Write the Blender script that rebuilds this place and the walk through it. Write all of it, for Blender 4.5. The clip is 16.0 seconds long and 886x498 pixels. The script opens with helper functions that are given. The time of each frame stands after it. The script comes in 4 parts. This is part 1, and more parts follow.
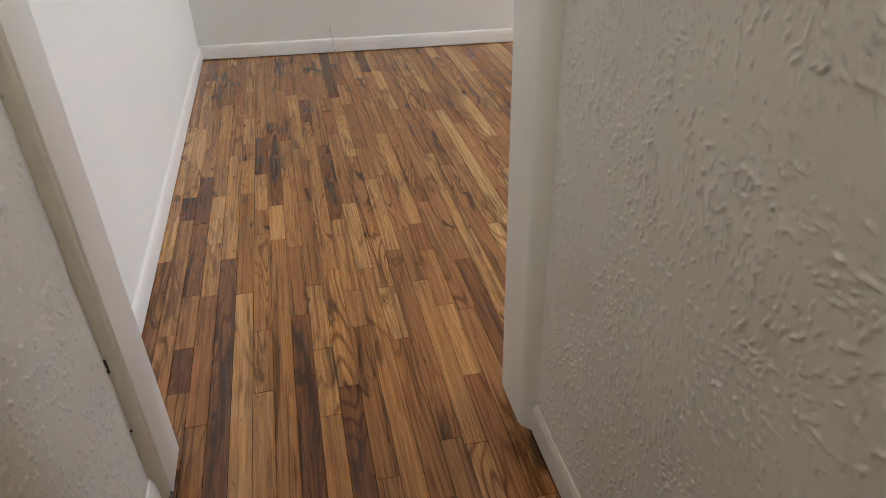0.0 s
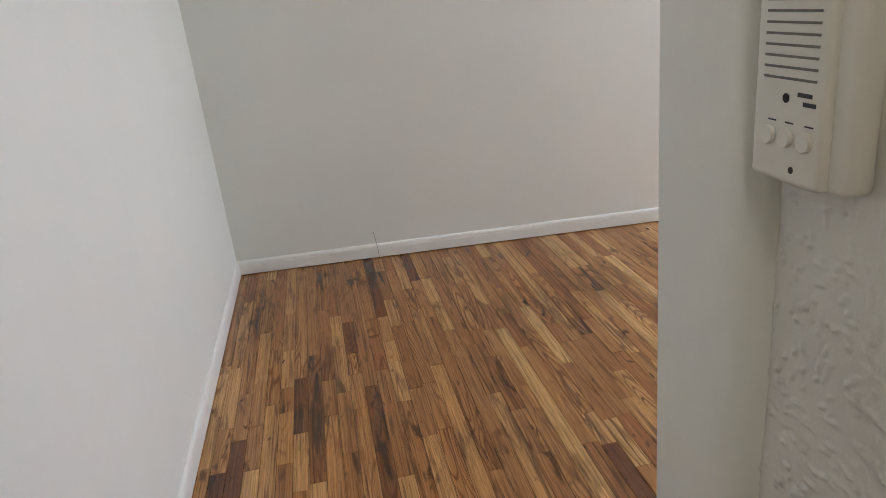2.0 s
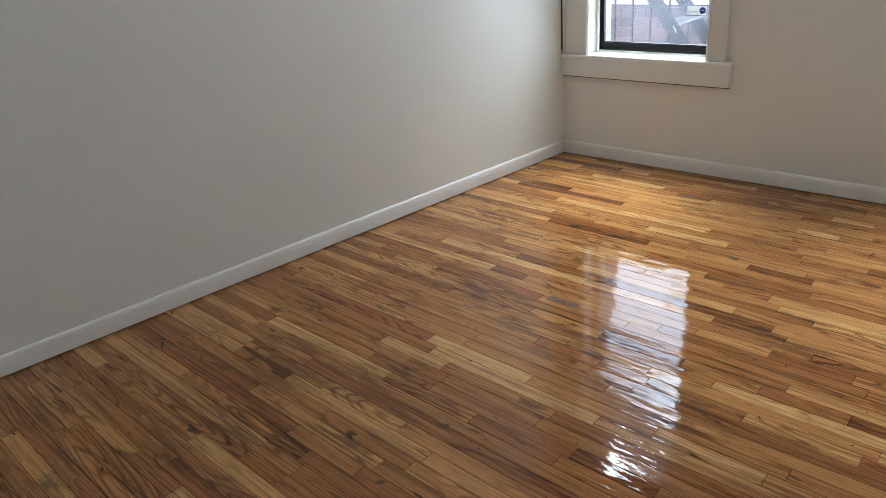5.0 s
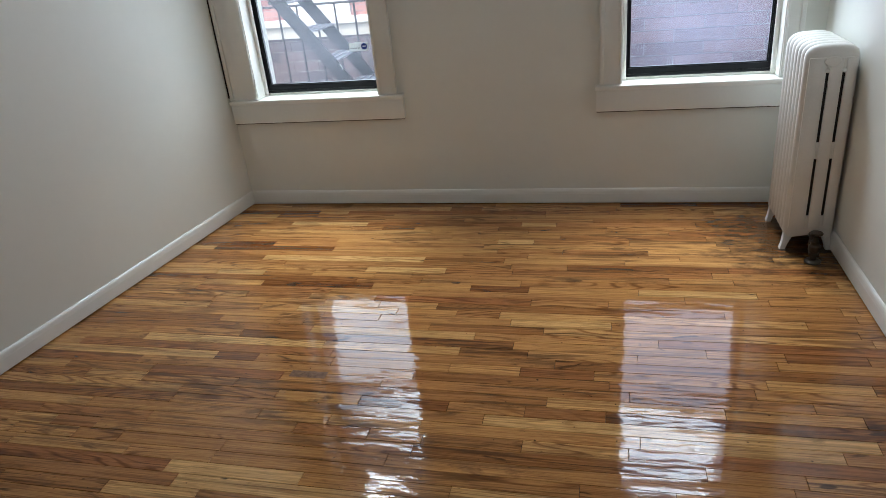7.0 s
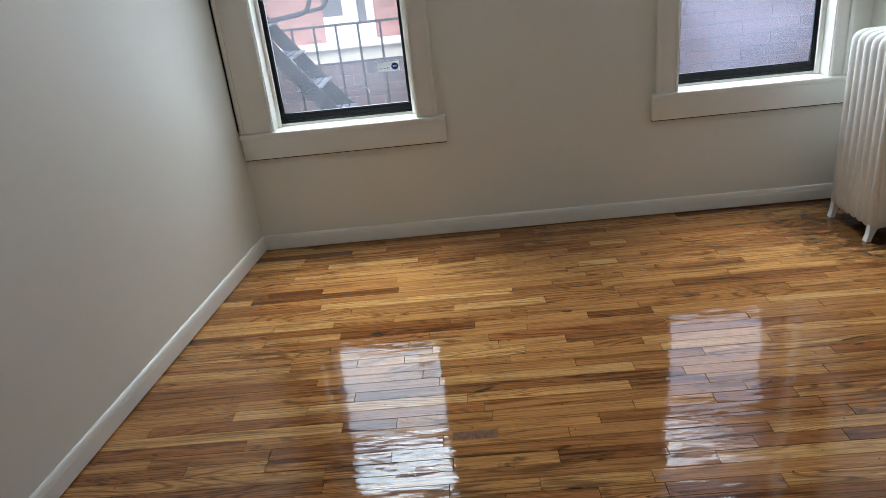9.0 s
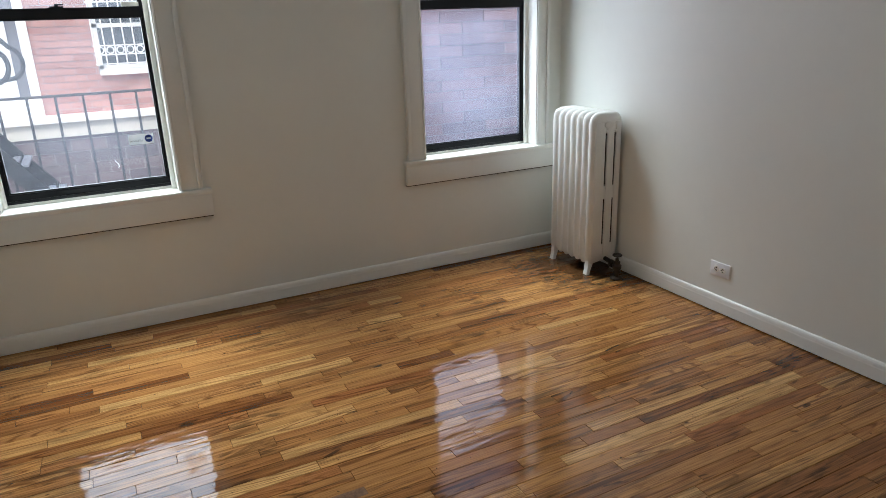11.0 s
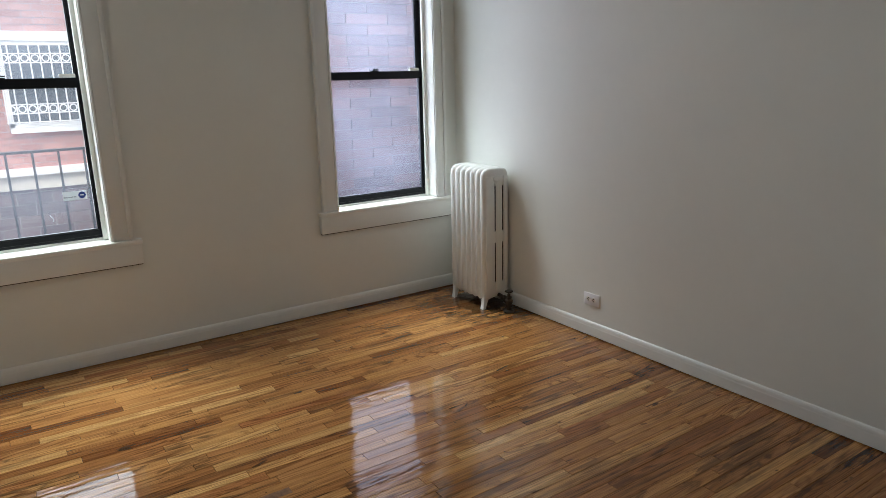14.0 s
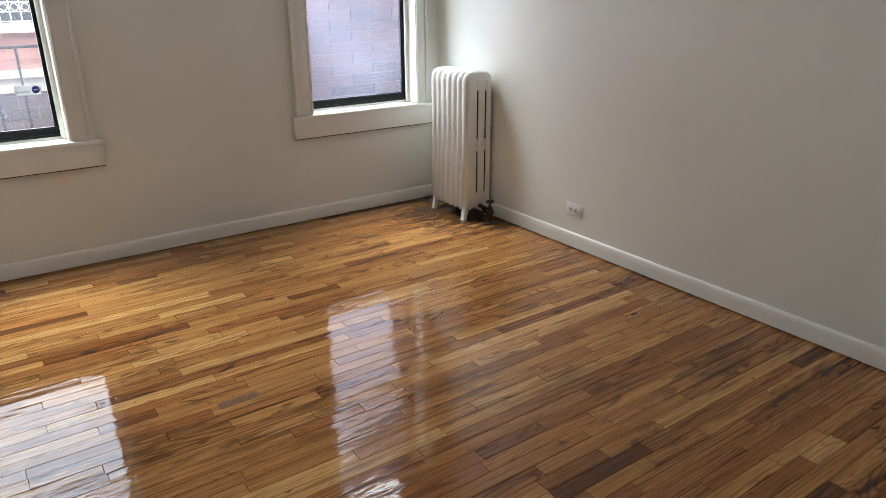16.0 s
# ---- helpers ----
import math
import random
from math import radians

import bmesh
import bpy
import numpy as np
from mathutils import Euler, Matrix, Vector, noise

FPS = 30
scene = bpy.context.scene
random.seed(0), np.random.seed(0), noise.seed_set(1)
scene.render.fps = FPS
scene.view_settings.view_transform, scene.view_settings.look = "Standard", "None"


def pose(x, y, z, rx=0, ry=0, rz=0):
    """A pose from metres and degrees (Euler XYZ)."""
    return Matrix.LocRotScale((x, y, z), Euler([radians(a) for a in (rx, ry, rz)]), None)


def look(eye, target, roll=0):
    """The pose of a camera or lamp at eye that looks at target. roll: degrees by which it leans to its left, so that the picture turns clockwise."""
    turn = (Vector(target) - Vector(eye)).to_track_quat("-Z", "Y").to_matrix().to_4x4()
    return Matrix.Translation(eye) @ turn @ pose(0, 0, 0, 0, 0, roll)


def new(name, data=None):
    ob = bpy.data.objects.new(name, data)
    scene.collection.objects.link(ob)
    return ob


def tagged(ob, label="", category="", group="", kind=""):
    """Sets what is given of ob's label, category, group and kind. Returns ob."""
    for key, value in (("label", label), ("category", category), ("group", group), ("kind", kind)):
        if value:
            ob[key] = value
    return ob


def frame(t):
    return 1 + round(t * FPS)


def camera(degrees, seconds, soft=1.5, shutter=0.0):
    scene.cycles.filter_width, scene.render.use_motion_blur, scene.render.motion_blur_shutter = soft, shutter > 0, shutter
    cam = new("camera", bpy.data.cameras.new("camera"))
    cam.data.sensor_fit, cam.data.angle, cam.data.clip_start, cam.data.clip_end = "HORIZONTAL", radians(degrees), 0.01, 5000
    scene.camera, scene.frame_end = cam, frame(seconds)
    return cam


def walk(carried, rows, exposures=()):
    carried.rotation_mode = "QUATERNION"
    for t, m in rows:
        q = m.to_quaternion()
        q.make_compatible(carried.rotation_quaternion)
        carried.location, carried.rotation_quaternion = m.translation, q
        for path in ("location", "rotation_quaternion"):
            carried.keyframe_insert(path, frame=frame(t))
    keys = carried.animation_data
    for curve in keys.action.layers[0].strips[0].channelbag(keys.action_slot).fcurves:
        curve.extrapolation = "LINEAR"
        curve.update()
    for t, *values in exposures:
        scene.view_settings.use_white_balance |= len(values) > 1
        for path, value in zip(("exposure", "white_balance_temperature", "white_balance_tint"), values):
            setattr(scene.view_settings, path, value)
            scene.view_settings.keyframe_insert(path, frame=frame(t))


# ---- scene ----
cam = camera(65.8, 16.0, soft=0.8)

PATH = [
    (0, (0.562, -4.597, 1.324), (0.912, -2.951, 0.243), -1.6),
    (0.5, (0.493, -4.465, 1.274), (0.793, -2.927, 0.032), -1.6),
    (1, (0.49, -4.333, 1.365), (0.835, -2.639, 0.36), -3.7),
    (1.5, (0.56, -4.162, 1.461), (0.926, -2.329, 0.75), -4.8),
    (2, (0.612, -4.021, 1.468), (0.903, -2.169, 0.772), -6.3),
    (2.5, (0.596, -3.838, 1.454), (0.973, -2.012, 0.731), -6.5),
    (3, (0.577, -3.682, 1.455), (1.063, -1.891, 0.709), -7.6),
    (3.5, (0.606, -3.551, 1.434), (1.165, -1.788, 0.673), -7.0),
    (4, (0.696, -3.36, 1.439), (1.406, -1.662, 0.655), -5.7),
    (4.5, (0.715, -3.194, 1.451), (1.686, -1.648, 0.635), -4.3),
    (5, (0.721, -3.009, 1.475), (2.029, -1.752, 0.633), -4.9),
    (5.2, (0.726, -2.957, 1.472), (2.133, -1.819, 0.622), -3.7),
    (7.3, (0.914, -2.633, 1.517), (2.685, -2.212, 0.69), -5.3),
    (7.5, (0.934, -2.521, 1.514), (2.722, -2.137, 0.704), -4.7),
    (8, (1.037, -2.216, 1.542), (2.861, -1.935, 0.771), -6.4),
    (8.2, (1.055, -2.095, 1.53), (2.881, -1.829, 0.759), -6.0),
    (10.3, (1.063, -1.175, 1.401), (2.812, -1.709, 0.592), -6.1),
    (10.5, (1.06, -1.134, 1.404), (2.779, -1.783, 0.614), -4.9),
    (11, (1.087, -1.093, 1.449), (2.785, -1.939, 0.815), -2.0),
    (11.5, (0.993, -1.036, 1.463), (2.603, -2.058, 0.859), -1.2),
    (12, (0.861, -0.943, 1.468), (2.409, -2.054, 0.86), -0.9),
    (12.5, (0.783, -0.957, 1.473), (2.291, -2.113, 0.847), -0.7),
    (13, (0.713, -0.945, 1.482), (2.24, -2.077, 0.858), -1.2),
    (13.5, (0.654, -0.919, 1.503), (2.23, -1.987, 0.891), -1.7),
    (14, (0.627, -0.893, 1.527), (2.237, -1.972, 1.034), -1.4),
    (14.5, (0.627, -0.899, 1.515), (2.261, -1.95, 1.04), -1.4),
    (15, (0.646, -0.922, 1.487), (2.274, -1.964, 0.973), -1.1),
    (15.5, (0.689, -0.99, 1.44), (2.258, -2.071, 0.832), -0.4),
    (16, (0.691, -0.987, 1.41), (2.223, -2.058, 0.7), -0.3),
]
EXPOSURES = [(0, 3.4, 6300, 12), (1.0, 3.5, 6300, 12), (1.5, 3.2, 6100, 11), (2.0, 3.15, 6100, 11), (3.5, 3.0, 6150, 10), (5, 2.4, 5950, 9), (8, 1.92, 6050, 7), (10.5, 1.9, 6100, 8), (13, 2.0, 6300, 8), (14.1, 1.75, 6250, 8), (14.7, 1.6, 6300, 8), (15.4, 1.95, 6400, 10), (16, 2.2, 6450, 10)]
walk(cam, [(t, look(eye, target, roll)) for t, eye, target, roll in PATH], EXPOSURES)

# ---- sky, sun, exposure ----
world = bpy.data.worlds.new("overcast_sky")
scene.world = world
world.use_nodes = True
wn, wl = world.node_tree.nodes, world.node_tree.links
sky = wn.new("ShaderNodeTexSky")
sky.sky_type = "NISHITA"
sky.sun_disc = False
sky.sun_elevation = radians(55)
sky.sun_rotation = radians(290)
sky.air_density, sky.dust_density, sky.ozone_density = 1.0, 4.0, 1.0
wn["Background"].inputs["Strength"].default_value = 0.1
wl.new(sky.outputs["Color"], wn["Background"].inputs["Color"])
sun_data = bpy.data.lights.new("sun", "SUN")
sun_data.energy, sun_data.angle, sun_data.color = 0.35, radians(20), (1.0, 0.96, 0.9)
sun_ob = new("sun", sun_data)
sun_ob.matrix_world = look((-40, 14, 62), (4, -2, 0))
# sky light in the two window openings, just outside the glass: a level share, a steep share from high above,
# and the open sky north of the brick wing that slants in at the second window
for eye, target, wide, tall, watts, colour, spread in (
        ((5.0, -1.036, 1.66), (4.0, -1.036, 1.5), 0.72, 1.85, 3.7, (0.84, 0.91, 1.0), 130),
        ((5.25, -1.036, 2.45), (4.6, -1.4, 0.0), 0.8, 1.0, 7.2, (0.88, 0.95, 1.0), 80),
        ((5.0, -3.17, 1.66), (4.0, -3.17, 1.5), 0.72, 1.85, 2.4, (0.82, 0.83, 1.0), 130),
        ((5.25, -3.1, 2.45), (4.6, -2.9, 0.0), 0.8, 1.0, 7.0, (0.88, 0.95, 1.0), 80),
        ((5.3, -2.58, 1.6), (4.76, -3.55, 1.2), 0.6, 1.5, 1.3, (0.84, 0.92, 1.0), 85)):
    data = bpy.data.lights.new("window_daylight", "AREA")
    data.shape, data.size, data.size_y, data.energy, data.color = "RECTANGLE", wide, tall, watts, colour
    data.spread = radians(spread)
    new("window_daylight", data).matrix_world = look(eye, target)


# ---- materials ----
def nodes_of(name):
    m = bpy.data.materials.new(name)
    m.use_nodes = True
    nt = m.node_tree
    return m, nt.nodes, nt.links, nt.nodes["Principled BSDF"]


def bumped(n, l, bsdf, parts, distance):
    """Chains noise bumps: parts of (scale, strength)."""
    last = None
    coord = n.new("ShaderNodeTexCoord")
    for scale, strength in parts:
        tex, bump = n.new("ShaderNodeTexNoise"), n.new("ShaderNodeBump")
        tex.inputs["Scale"].default_value, tex.inputs["Detail"].default_value = scale, 4
        l.new(coord.outputs["Object"], tex.inputs["Vector"])
        bump.inputs["Strength"].default_value, bump.inputs["Distance"].default_value = strength, distance
        l.new(tex.outputs["Fac"], bump.inputs["Height"])
        if last:
            l.new(last.outputs["Normal"], bump.inputs["Normal"])
        last = bump
    l.new(last.outputs["Normal"], bsdf.inputs["Normal"])
    return coord


def paint(name, colour, rough=0.5, vary=0.05, scale=3.0, bumps=((60, 0.15), (6, 0.2)), distance=0.002, metal=0.0):
    """Plain painted or cast surface with faint blotches and relief."""
    m, n, l, b = nodes_of(name)
    coord = bumped(n, l, b, bumps, distance)
    tex, fine, mix, ramp = n.new("ShaderNodeTexNoise"), n.new("ShaderNodeTexNoise"), n.new("ShaderNodeMath"), n.new("ShaderNodeValToRGB")
    tex.inputs["Scale"].default_value, tex.inputs["Detail"].default_value = scale, 5
    fine.inputs["Scale"].default_value, fine.inputs["Detail"].default_value = scale * 14, 3
    l.new(coord.outputs["Object"], tex.inputs["Vector"])
    l.new(coord.outputs["Object"], fine.inputs["Vector"])
    mix.operation = "MULTIPLY_ADD"
    mix.inputs[1].default_value = 0.3
    l.new(fine.outputs["Fac"], mix.inputs[0])
    l.new(tex.outputs["Fac"], mix.inputs[2])
    ramp.color_ramp.elements[0].position, ramp.color_ramp.elements[1].position = 0.4, 0.9
    ramp.color_ramp.elements[0].color = (*[c * (1 - vary) for c in colour], 1)
    ramp.color_ramp.elements[1].color = (*[min(1, c * (1 + vary)) for c in colour], 1)
    l.new(mix.outputs[0], ramp.inputs["Fac"])
    l.new(ramp.outputs["Color"], b.inputs["Base Color"])
    b.inputs["Roughness"].default_value, b.inputs["Metallic"].default_value = rough, metal
    return m


def oak(name, island):
    """Varnished oak strip; each piece takes its own tone, from its object or its island."""
    m, n, l, b = nodes_of(name)
    if island:
        own = n.new("ShaderNodeNewGeometry").outputs["Random Per Island"]
    else:
        own = n.new("ShaderNodeObjectInfo").outputs["Random"]
    geo = n.new("ShaderNodeNewGeometry")

    def maths(op, a, c, d=None):
        k = n.new("ShaderNodeMath")
        k.operation = op
        for i, v in enumerate((a, c, d)):
            if v is None:
                continue
            if isinstance(v, (int, float)):
                k.inputs[i].default_value = v
            else:
                l.new(v, k.inputs[i])
        return k.outputs[0]

    def ramp(fac, stops):
        r = n.new("ShaderNodeValToRGB")
        while len(r.color_ramp.elements) < len(stops):
            r.color_ramp.elements.new(0.5)
        for e, (p, c) in zip(r.color_ramp.elements, stops):
            e.position, e.color = p, (*c, 1)
        l.new(fac, r.inputs["Fac"])
        return r.outputs["Color"]

    def mixed(kind, fac, a, c):
        k = n.new("ShaderNodeMix")
        k.data_type, k.blend_type = "RGBA", kind
        if isinstance(fac, (int, float)):
            k.inputs["Factor"].default_value = fac
        else:
            l.new(fac, k.inputs["Factor"])
        l.new(a, k.inputs["A"])
        l.new(c, k.inputs["B"])
        return k.outputs["Result"]

    # position shifted by the piece's own number, squeezed along the grain
    shift = n.new("ShaderNodeCombineXYZ")
    l.new(maths("MULTIPLY", own, 37.0), shift.inputs["X"])
    l.new(maths("MULTIPLY", own, 91.0), shift.inputs["Y"])
    l.new(maths("MULTIPLY", own, 13.0), shift.inputs["Z"])
    moved = n.new("ShaderNodeVectorMath")
    l.new(geo.outputs["Position"], moved.inputs[0])
    l.new(shift.outputs["Vector"], moved.inputs[1])

    def stretched(x, y):
        k = n.new("ShaderNodeMapping")
        k.inputs["Scale"].default_value = (x, y, 1)
        l.new(moved.outputs["Vector"], k.inputs["Vector"])
        return k.outputs["Vector"]

    def noise_at(vec, scale, detail, rough=0.55, distort=0.0):
        k = n.new("ShaderNodeTexNoise")
        k.inputs["Scale"].default_value, k.inputs["Detail"].default_value = scale, detail
        k.inputs["Roughness"].default_value, k.inputs["Distortion"].default_value = rough, distort
        l.new(vec, k.inputs["Vector"])
        return k.outputs["Fac"]

    tone = ramp(own, [(0.0, (0.18, 0.062, 0.018)), (0.05, (0.26, 0.102, 0.029)), (0.13, (0.385, 0.172, 0.05)), (0.33, (0.48, 0.233, 0.072)),
                      (0.43, (0.355, 0.138, 0.042)), (0.52, (0.47, 0.222, 0.067)), (0.78, (0.56, 0.285, 0.092)), (0.90, (0.63, 0.348, 0.12)), (1.0, (0.69, 0.41, 0.152))])
    worn = n.new("ShaderNodeMapping")
    worn.inputs["Scale"].default_value, worn.inputs["Location"].default_value = (2.6, 1.1, 1), (5.3, 2.7, 0)
    l.new(geo.outputs["Position"], worn.inputs["Vector"])
    region = noise_at(worn.outputs["Vector"], 1.0, 3, 0.6)
    broad = noise_at(stretched(30, 1.2), 1.0, 3, 0.6, 0.4)
    pores = noise_at(stretched(300, 9), 1.0, 3)
    fibre = noise_at(stretched(150, 1.5), 1.0, 4, 0.65, 0.35)
    swirl = noise_at(stretched(12, 1.3), 1.0, 1, 0.4, 0.25)
    rings = maths("SINE", maths("MULTIPLY", swirl, 85.0), 0)
    figure = noise_at(stretched(6, 0.8), 1.0, 2)
    thread = noise_at(stretched(64, 1.3), 1.0, 4, 0.6, 0.8)
    streak = noise_at(stretched(24, 1.5), 1.0, 5, 0.6, 1.1)
    patch = noise_at(stretched(14, 3.0), 1.0, 5, 0.62, 1.4)
    knot = noise_at(stretched(22, 8), 1.0, 2, 0.5, 0.8)
    colour = mixed("MULTIPLY", 0.74, tone, ramp(fibre, [(0.3, (0.5, 0.40, 0.33)), (0.62, (1.14, 1.12, 1.08))]))
    colour = mixed("MULTIPLY", 0.5, colour, ramp(broad, [(0.32, (0.48, 0.38, 0.32)), (0.47, (0.92, 0.9, 0.88)), (0.68, (1.16, 1.14, 1.1))]))
    lines = ramp(maths("MULTIPLY_ADD", rings, 0.5, 0.5), [(0.0, (0.36, 0.26, 0.2)), (0.22, (0.8, 0.74, 0.7)), (0.45, (1.05, 1.04, 1.02)), (1.0, (1.08, 1.07, 1.05))])
    colour = mixed("MULTIPLY", ramp(figure, [(0.5, (0.03, 0.03, 0.03)), (0.62, (0.8, 0.8, 0.8))]), colour, lines)
    colour = mixed("MULTIPLY", 0.6, colour, ramp(pores, [(0.34, (0.45, 0.36, 0.3)), (0.5, (1, 1, 1))]))
    # mineral streaks and water marks: each strip its own share, thicker where the floor is worn
    share = ramp(own, [(0.0, (1, 1, 1)), (0.14, (0.95, 0.95, 0.95)), (0.22, (0.7, 0.7, 0.7)), (0.42, (0.5, 0.5, 0.5)), (0.5, (0.95, 0.95, 0.95)),
                       (0.58, (0.6, 0.6, 0.6)), (0.8, (0.8, 0.8, 0.8)), (1.0, (0.5, 0.5, 0.5))])
    lean = maths("MULTIPLY_ADD", region, 0.5, -0.25)
    marks = maths("MAXIMUM", ramp(maths("ADD", streak, lean), [(0.56, (0, 0, 0)), (0.67, (1, 1, 1))]),
                  ramp(maths("ADD", patch, lean), [(0.59, (0, 0, 0)), (0.69, (1, 1, 1))]))
    marks = maths("MAXIMUM", marks, ramp(maths("ADD", thread, maths("MULTIPLY", lean, 0.5)), [(0.56, (0, 0, 0)), (0.64, (0.85, 0.85, 0.85))]))
    stain = maths("MULTIPLY", maths("MULTIPLY", marks, share), 0.88)
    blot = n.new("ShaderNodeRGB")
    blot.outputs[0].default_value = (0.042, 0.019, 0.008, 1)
    colour = mixed("MIX", stain, colour, blot.outputs[0])
    spot = maths("MULTIPLY", ramp(knot, [(0.70, (0, 0, 0)), (0.76, (1, 1, 1))]), 0.85)
    colour = mixed("MIX", spot, colour, blot.outputs[0])
    speck = noise_at(stretched(75, 55), 1.0, 1)
    colour = mixed("MIX", ramp(speck, [(0.76, (0, 0, 0)), (0.80, (0.85, 0.85, 0.85))]), colour, blot.outputs[0])
    # black ragged patches under the radiator and at the foot of a door jamb
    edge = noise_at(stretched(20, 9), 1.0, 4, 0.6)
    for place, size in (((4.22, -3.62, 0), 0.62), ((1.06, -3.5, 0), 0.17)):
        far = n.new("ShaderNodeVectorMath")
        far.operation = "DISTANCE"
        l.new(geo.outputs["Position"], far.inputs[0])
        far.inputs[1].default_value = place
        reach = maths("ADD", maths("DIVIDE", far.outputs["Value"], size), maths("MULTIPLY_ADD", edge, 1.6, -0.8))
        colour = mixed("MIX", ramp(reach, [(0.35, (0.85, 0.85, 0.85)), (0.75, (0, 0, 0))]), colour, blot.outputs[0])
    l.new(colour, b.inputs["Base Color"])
    # thick glossy varnish over the grain: slow waves and brush dimples
    b.inputs["Roughness"].default_value = 0.5
    b.inputs["Specular IOR Level"].default_value = 0.0
    b.inputs["Coat Weight"].default_value, b.inputs["Coat Roughness"].default_value = 1.0, 0.03
    b.inputs["Coat IOR"].default_value = 1.52
    wave, dimple = n.new("ShaderNodeBump"), n.new("ShaderNodeBump")
    wave.inputs["Strength"].default_value, wave.inputs["Distance"].default_value = 0.5, 0.004
    l.new(noise_at(stretched(17, 4), 1.0, 2), wave.inputs["Height"])
    dimple.inputs["Strength"].default_value, dimple.inputs["Distance"].default_value = 0.12, 0.001
    l.new(noise_at(stretched(120, 60), 1.0, 2), dimple.inputs["Height"])
    l.new(wave.outputs["Normal"], dimple.inputs["Normal"])
    l.new(dimple.outputs["Normal"], b.inputs["Coat Normal"])
    return m


def bricky(name, a, c, rough=0.85):
    """Brick or block face; each piece its own tone."""
    m, n, l, b = nodes_of(name)
    coord = bumped(n, l, b, ((90, 0.4), (14, 0.3)), 0.004)
    own = n.new("ShaderNodeNewGeometry")
    tex, add, ramp = n.new("ShaderNodeTexNoise"), n.new("ShaderNodeMath"), n.new("ShaderNodeValToRGB")
    tex.inputs["Scale"].default_value = 9
    l.new(coord.outputs["Object"], tex.inputs["Vector"])
    add.operation = "MULTIPLY_ADD"
    add.inputs[1].default_value = 0.35
    l.new(tex.outputs["Fac"], add.inputs[0])
    l.new(own.outputs["Random Per Island"], add.inputs[2])
    ramp.color_ramp.elements[0].color, ramp.color_ramp.elements[1].color = (*a, 1), (*c, 1)
    ramp.color_ramp.elements[0].position, ramp.color_ramp.elements[1].position = 0.1, 1.2 - 0.2
    l.new(add.outputs[0], ramp.inputs["Fac"])
    l.new(ramp.outputs["Color"], b.inputs["Base Color"])
    b.inputs["Roughness"].default_value = rough
    return m


def pane_glass(name, haze=0.0, film_colour=(0.80, 0.82, 0.92)):
    m, n, l, b = nodes_of(name)
    out = n["Material Output"]
    clear, shine, mix, fres = n.new("ShaderNodeBsdfTransparent"), n.new("ShaderNodeBsdfGlossy"), n.new("ShaderNodeMixShader"), n.new("ShaderNodeFresnel")
    clear.inputs["Color"].default_value = (0.93, 0.95, 0.95, 1)
    shine.inputs["Roughness"].default_value = 0.02
    fres.inputs["IOR"].default_value = 1.45
    l.new(fres.outputs[0], mix.inputs[0])
    l.new(clear.outputs[0], mix.inputs[1])
    l.new(shine.outputs[0], mix.inputs[2])
    last = mix
    if haze:
        dust, film, tex, scaled = n.new("ShaderNodeBsdfTranslucent"), n.new("ShaderNodeMixShader"), n.new("ShaderNodeTexNoise"), n.new("ShaderNodeMath")
        dust.inputs["Color"].default_value = (*film_colour, 1)
        tex.inputs["Scale"].default_value, tex.inputs["Detail"].default_value = 2.5, 3
        scaled.operation = "MULTIPLY"
        scaled.inputs[1].default_value = haze * 2
        l.new(tex.outputs["Fac"], scaled.inputs[0])
        l.new(scaled.outputs[0], film.inputs[0])
        l.new(mix.outputs[0], film.inputs[1])
        l.new(dust.outputs[0], film.inputs[2])
        last = film
    l.new(last.outputs[0], out.inputs["Surface"])
    return m


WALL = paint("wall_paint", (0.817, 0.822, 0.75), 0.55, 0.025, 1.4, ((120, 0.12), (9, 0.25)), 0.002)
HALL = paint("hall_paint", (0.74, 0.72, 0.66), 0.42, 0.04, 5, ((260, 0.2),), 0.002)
TRIM = paint("trim_paint", (0.885, 0.88, 0.815), 0.32, 0.03, 4, ((80, 0.1), (12, 0.2)), 0.0015)
CASING = paint("casing_paint", (0.835, 0.84, 0.785), 0.38, 0.03, 4, ((90, 0.12), (10, 0.25)), 0.0015)
CEIL = paint("ceiling_paint", (0.85, 0.85, 0.83), 0.7, 0.02)
MOULDING = paint("moulding_paint", (0.72, 0.68, 0.59), 0.4, 0.08, 12, ((90, 0.15),), 0.0015)
RAD = paint("radiator_enamel", (0.83, 0.82, 0.77), 0.36, 0.05, 7, ((70, 0.35), (15, 0.4)), 0.002)
BLACK = paint("black_aluminium", (0.012, 0.013, 0.015), 0.35, 0.2, 12, ((150, 0.1),), 0.001)
BLACK.node_tree.nodes["Principled BSDF"].inputs["Specular IOR Level"].default_value = 0.2
IRON = paint("fire_escape_iron", (0.05, 0.05, 0.055), 0.6, 0.3, 10, ((80, 0.4),), 0.003)
TREAD = paint("worn_tread_metal", (0.42, 0.42, 0.43), 0.6, 0.2, 8, ((80, 0.3),), 0.003)
BRASS = paint("tarnished_brass", (0.06, 0.047, 0.034), 0.45, 0.4, 30, ((200, 0.3),), 0.001, 0.6)
PLASTIC = paint("ivory_plastic", (0.80, 0.78, 0.70), 0.4, 0.02, 5, ((200, 0.05),), 0.0005)
DARK = paint("dark_recess", (0.02, 0.018, 0.016), 0.8, 0.2, 20)
SLOT = paint("grey_slot", (0.2, 0.19, 0.17), 0.7, 0.1, 20)
GRIME_SHADE = paint("grime_and_shade", (0.09, 0.07, 0.055), 0.9, 0.5, 30)
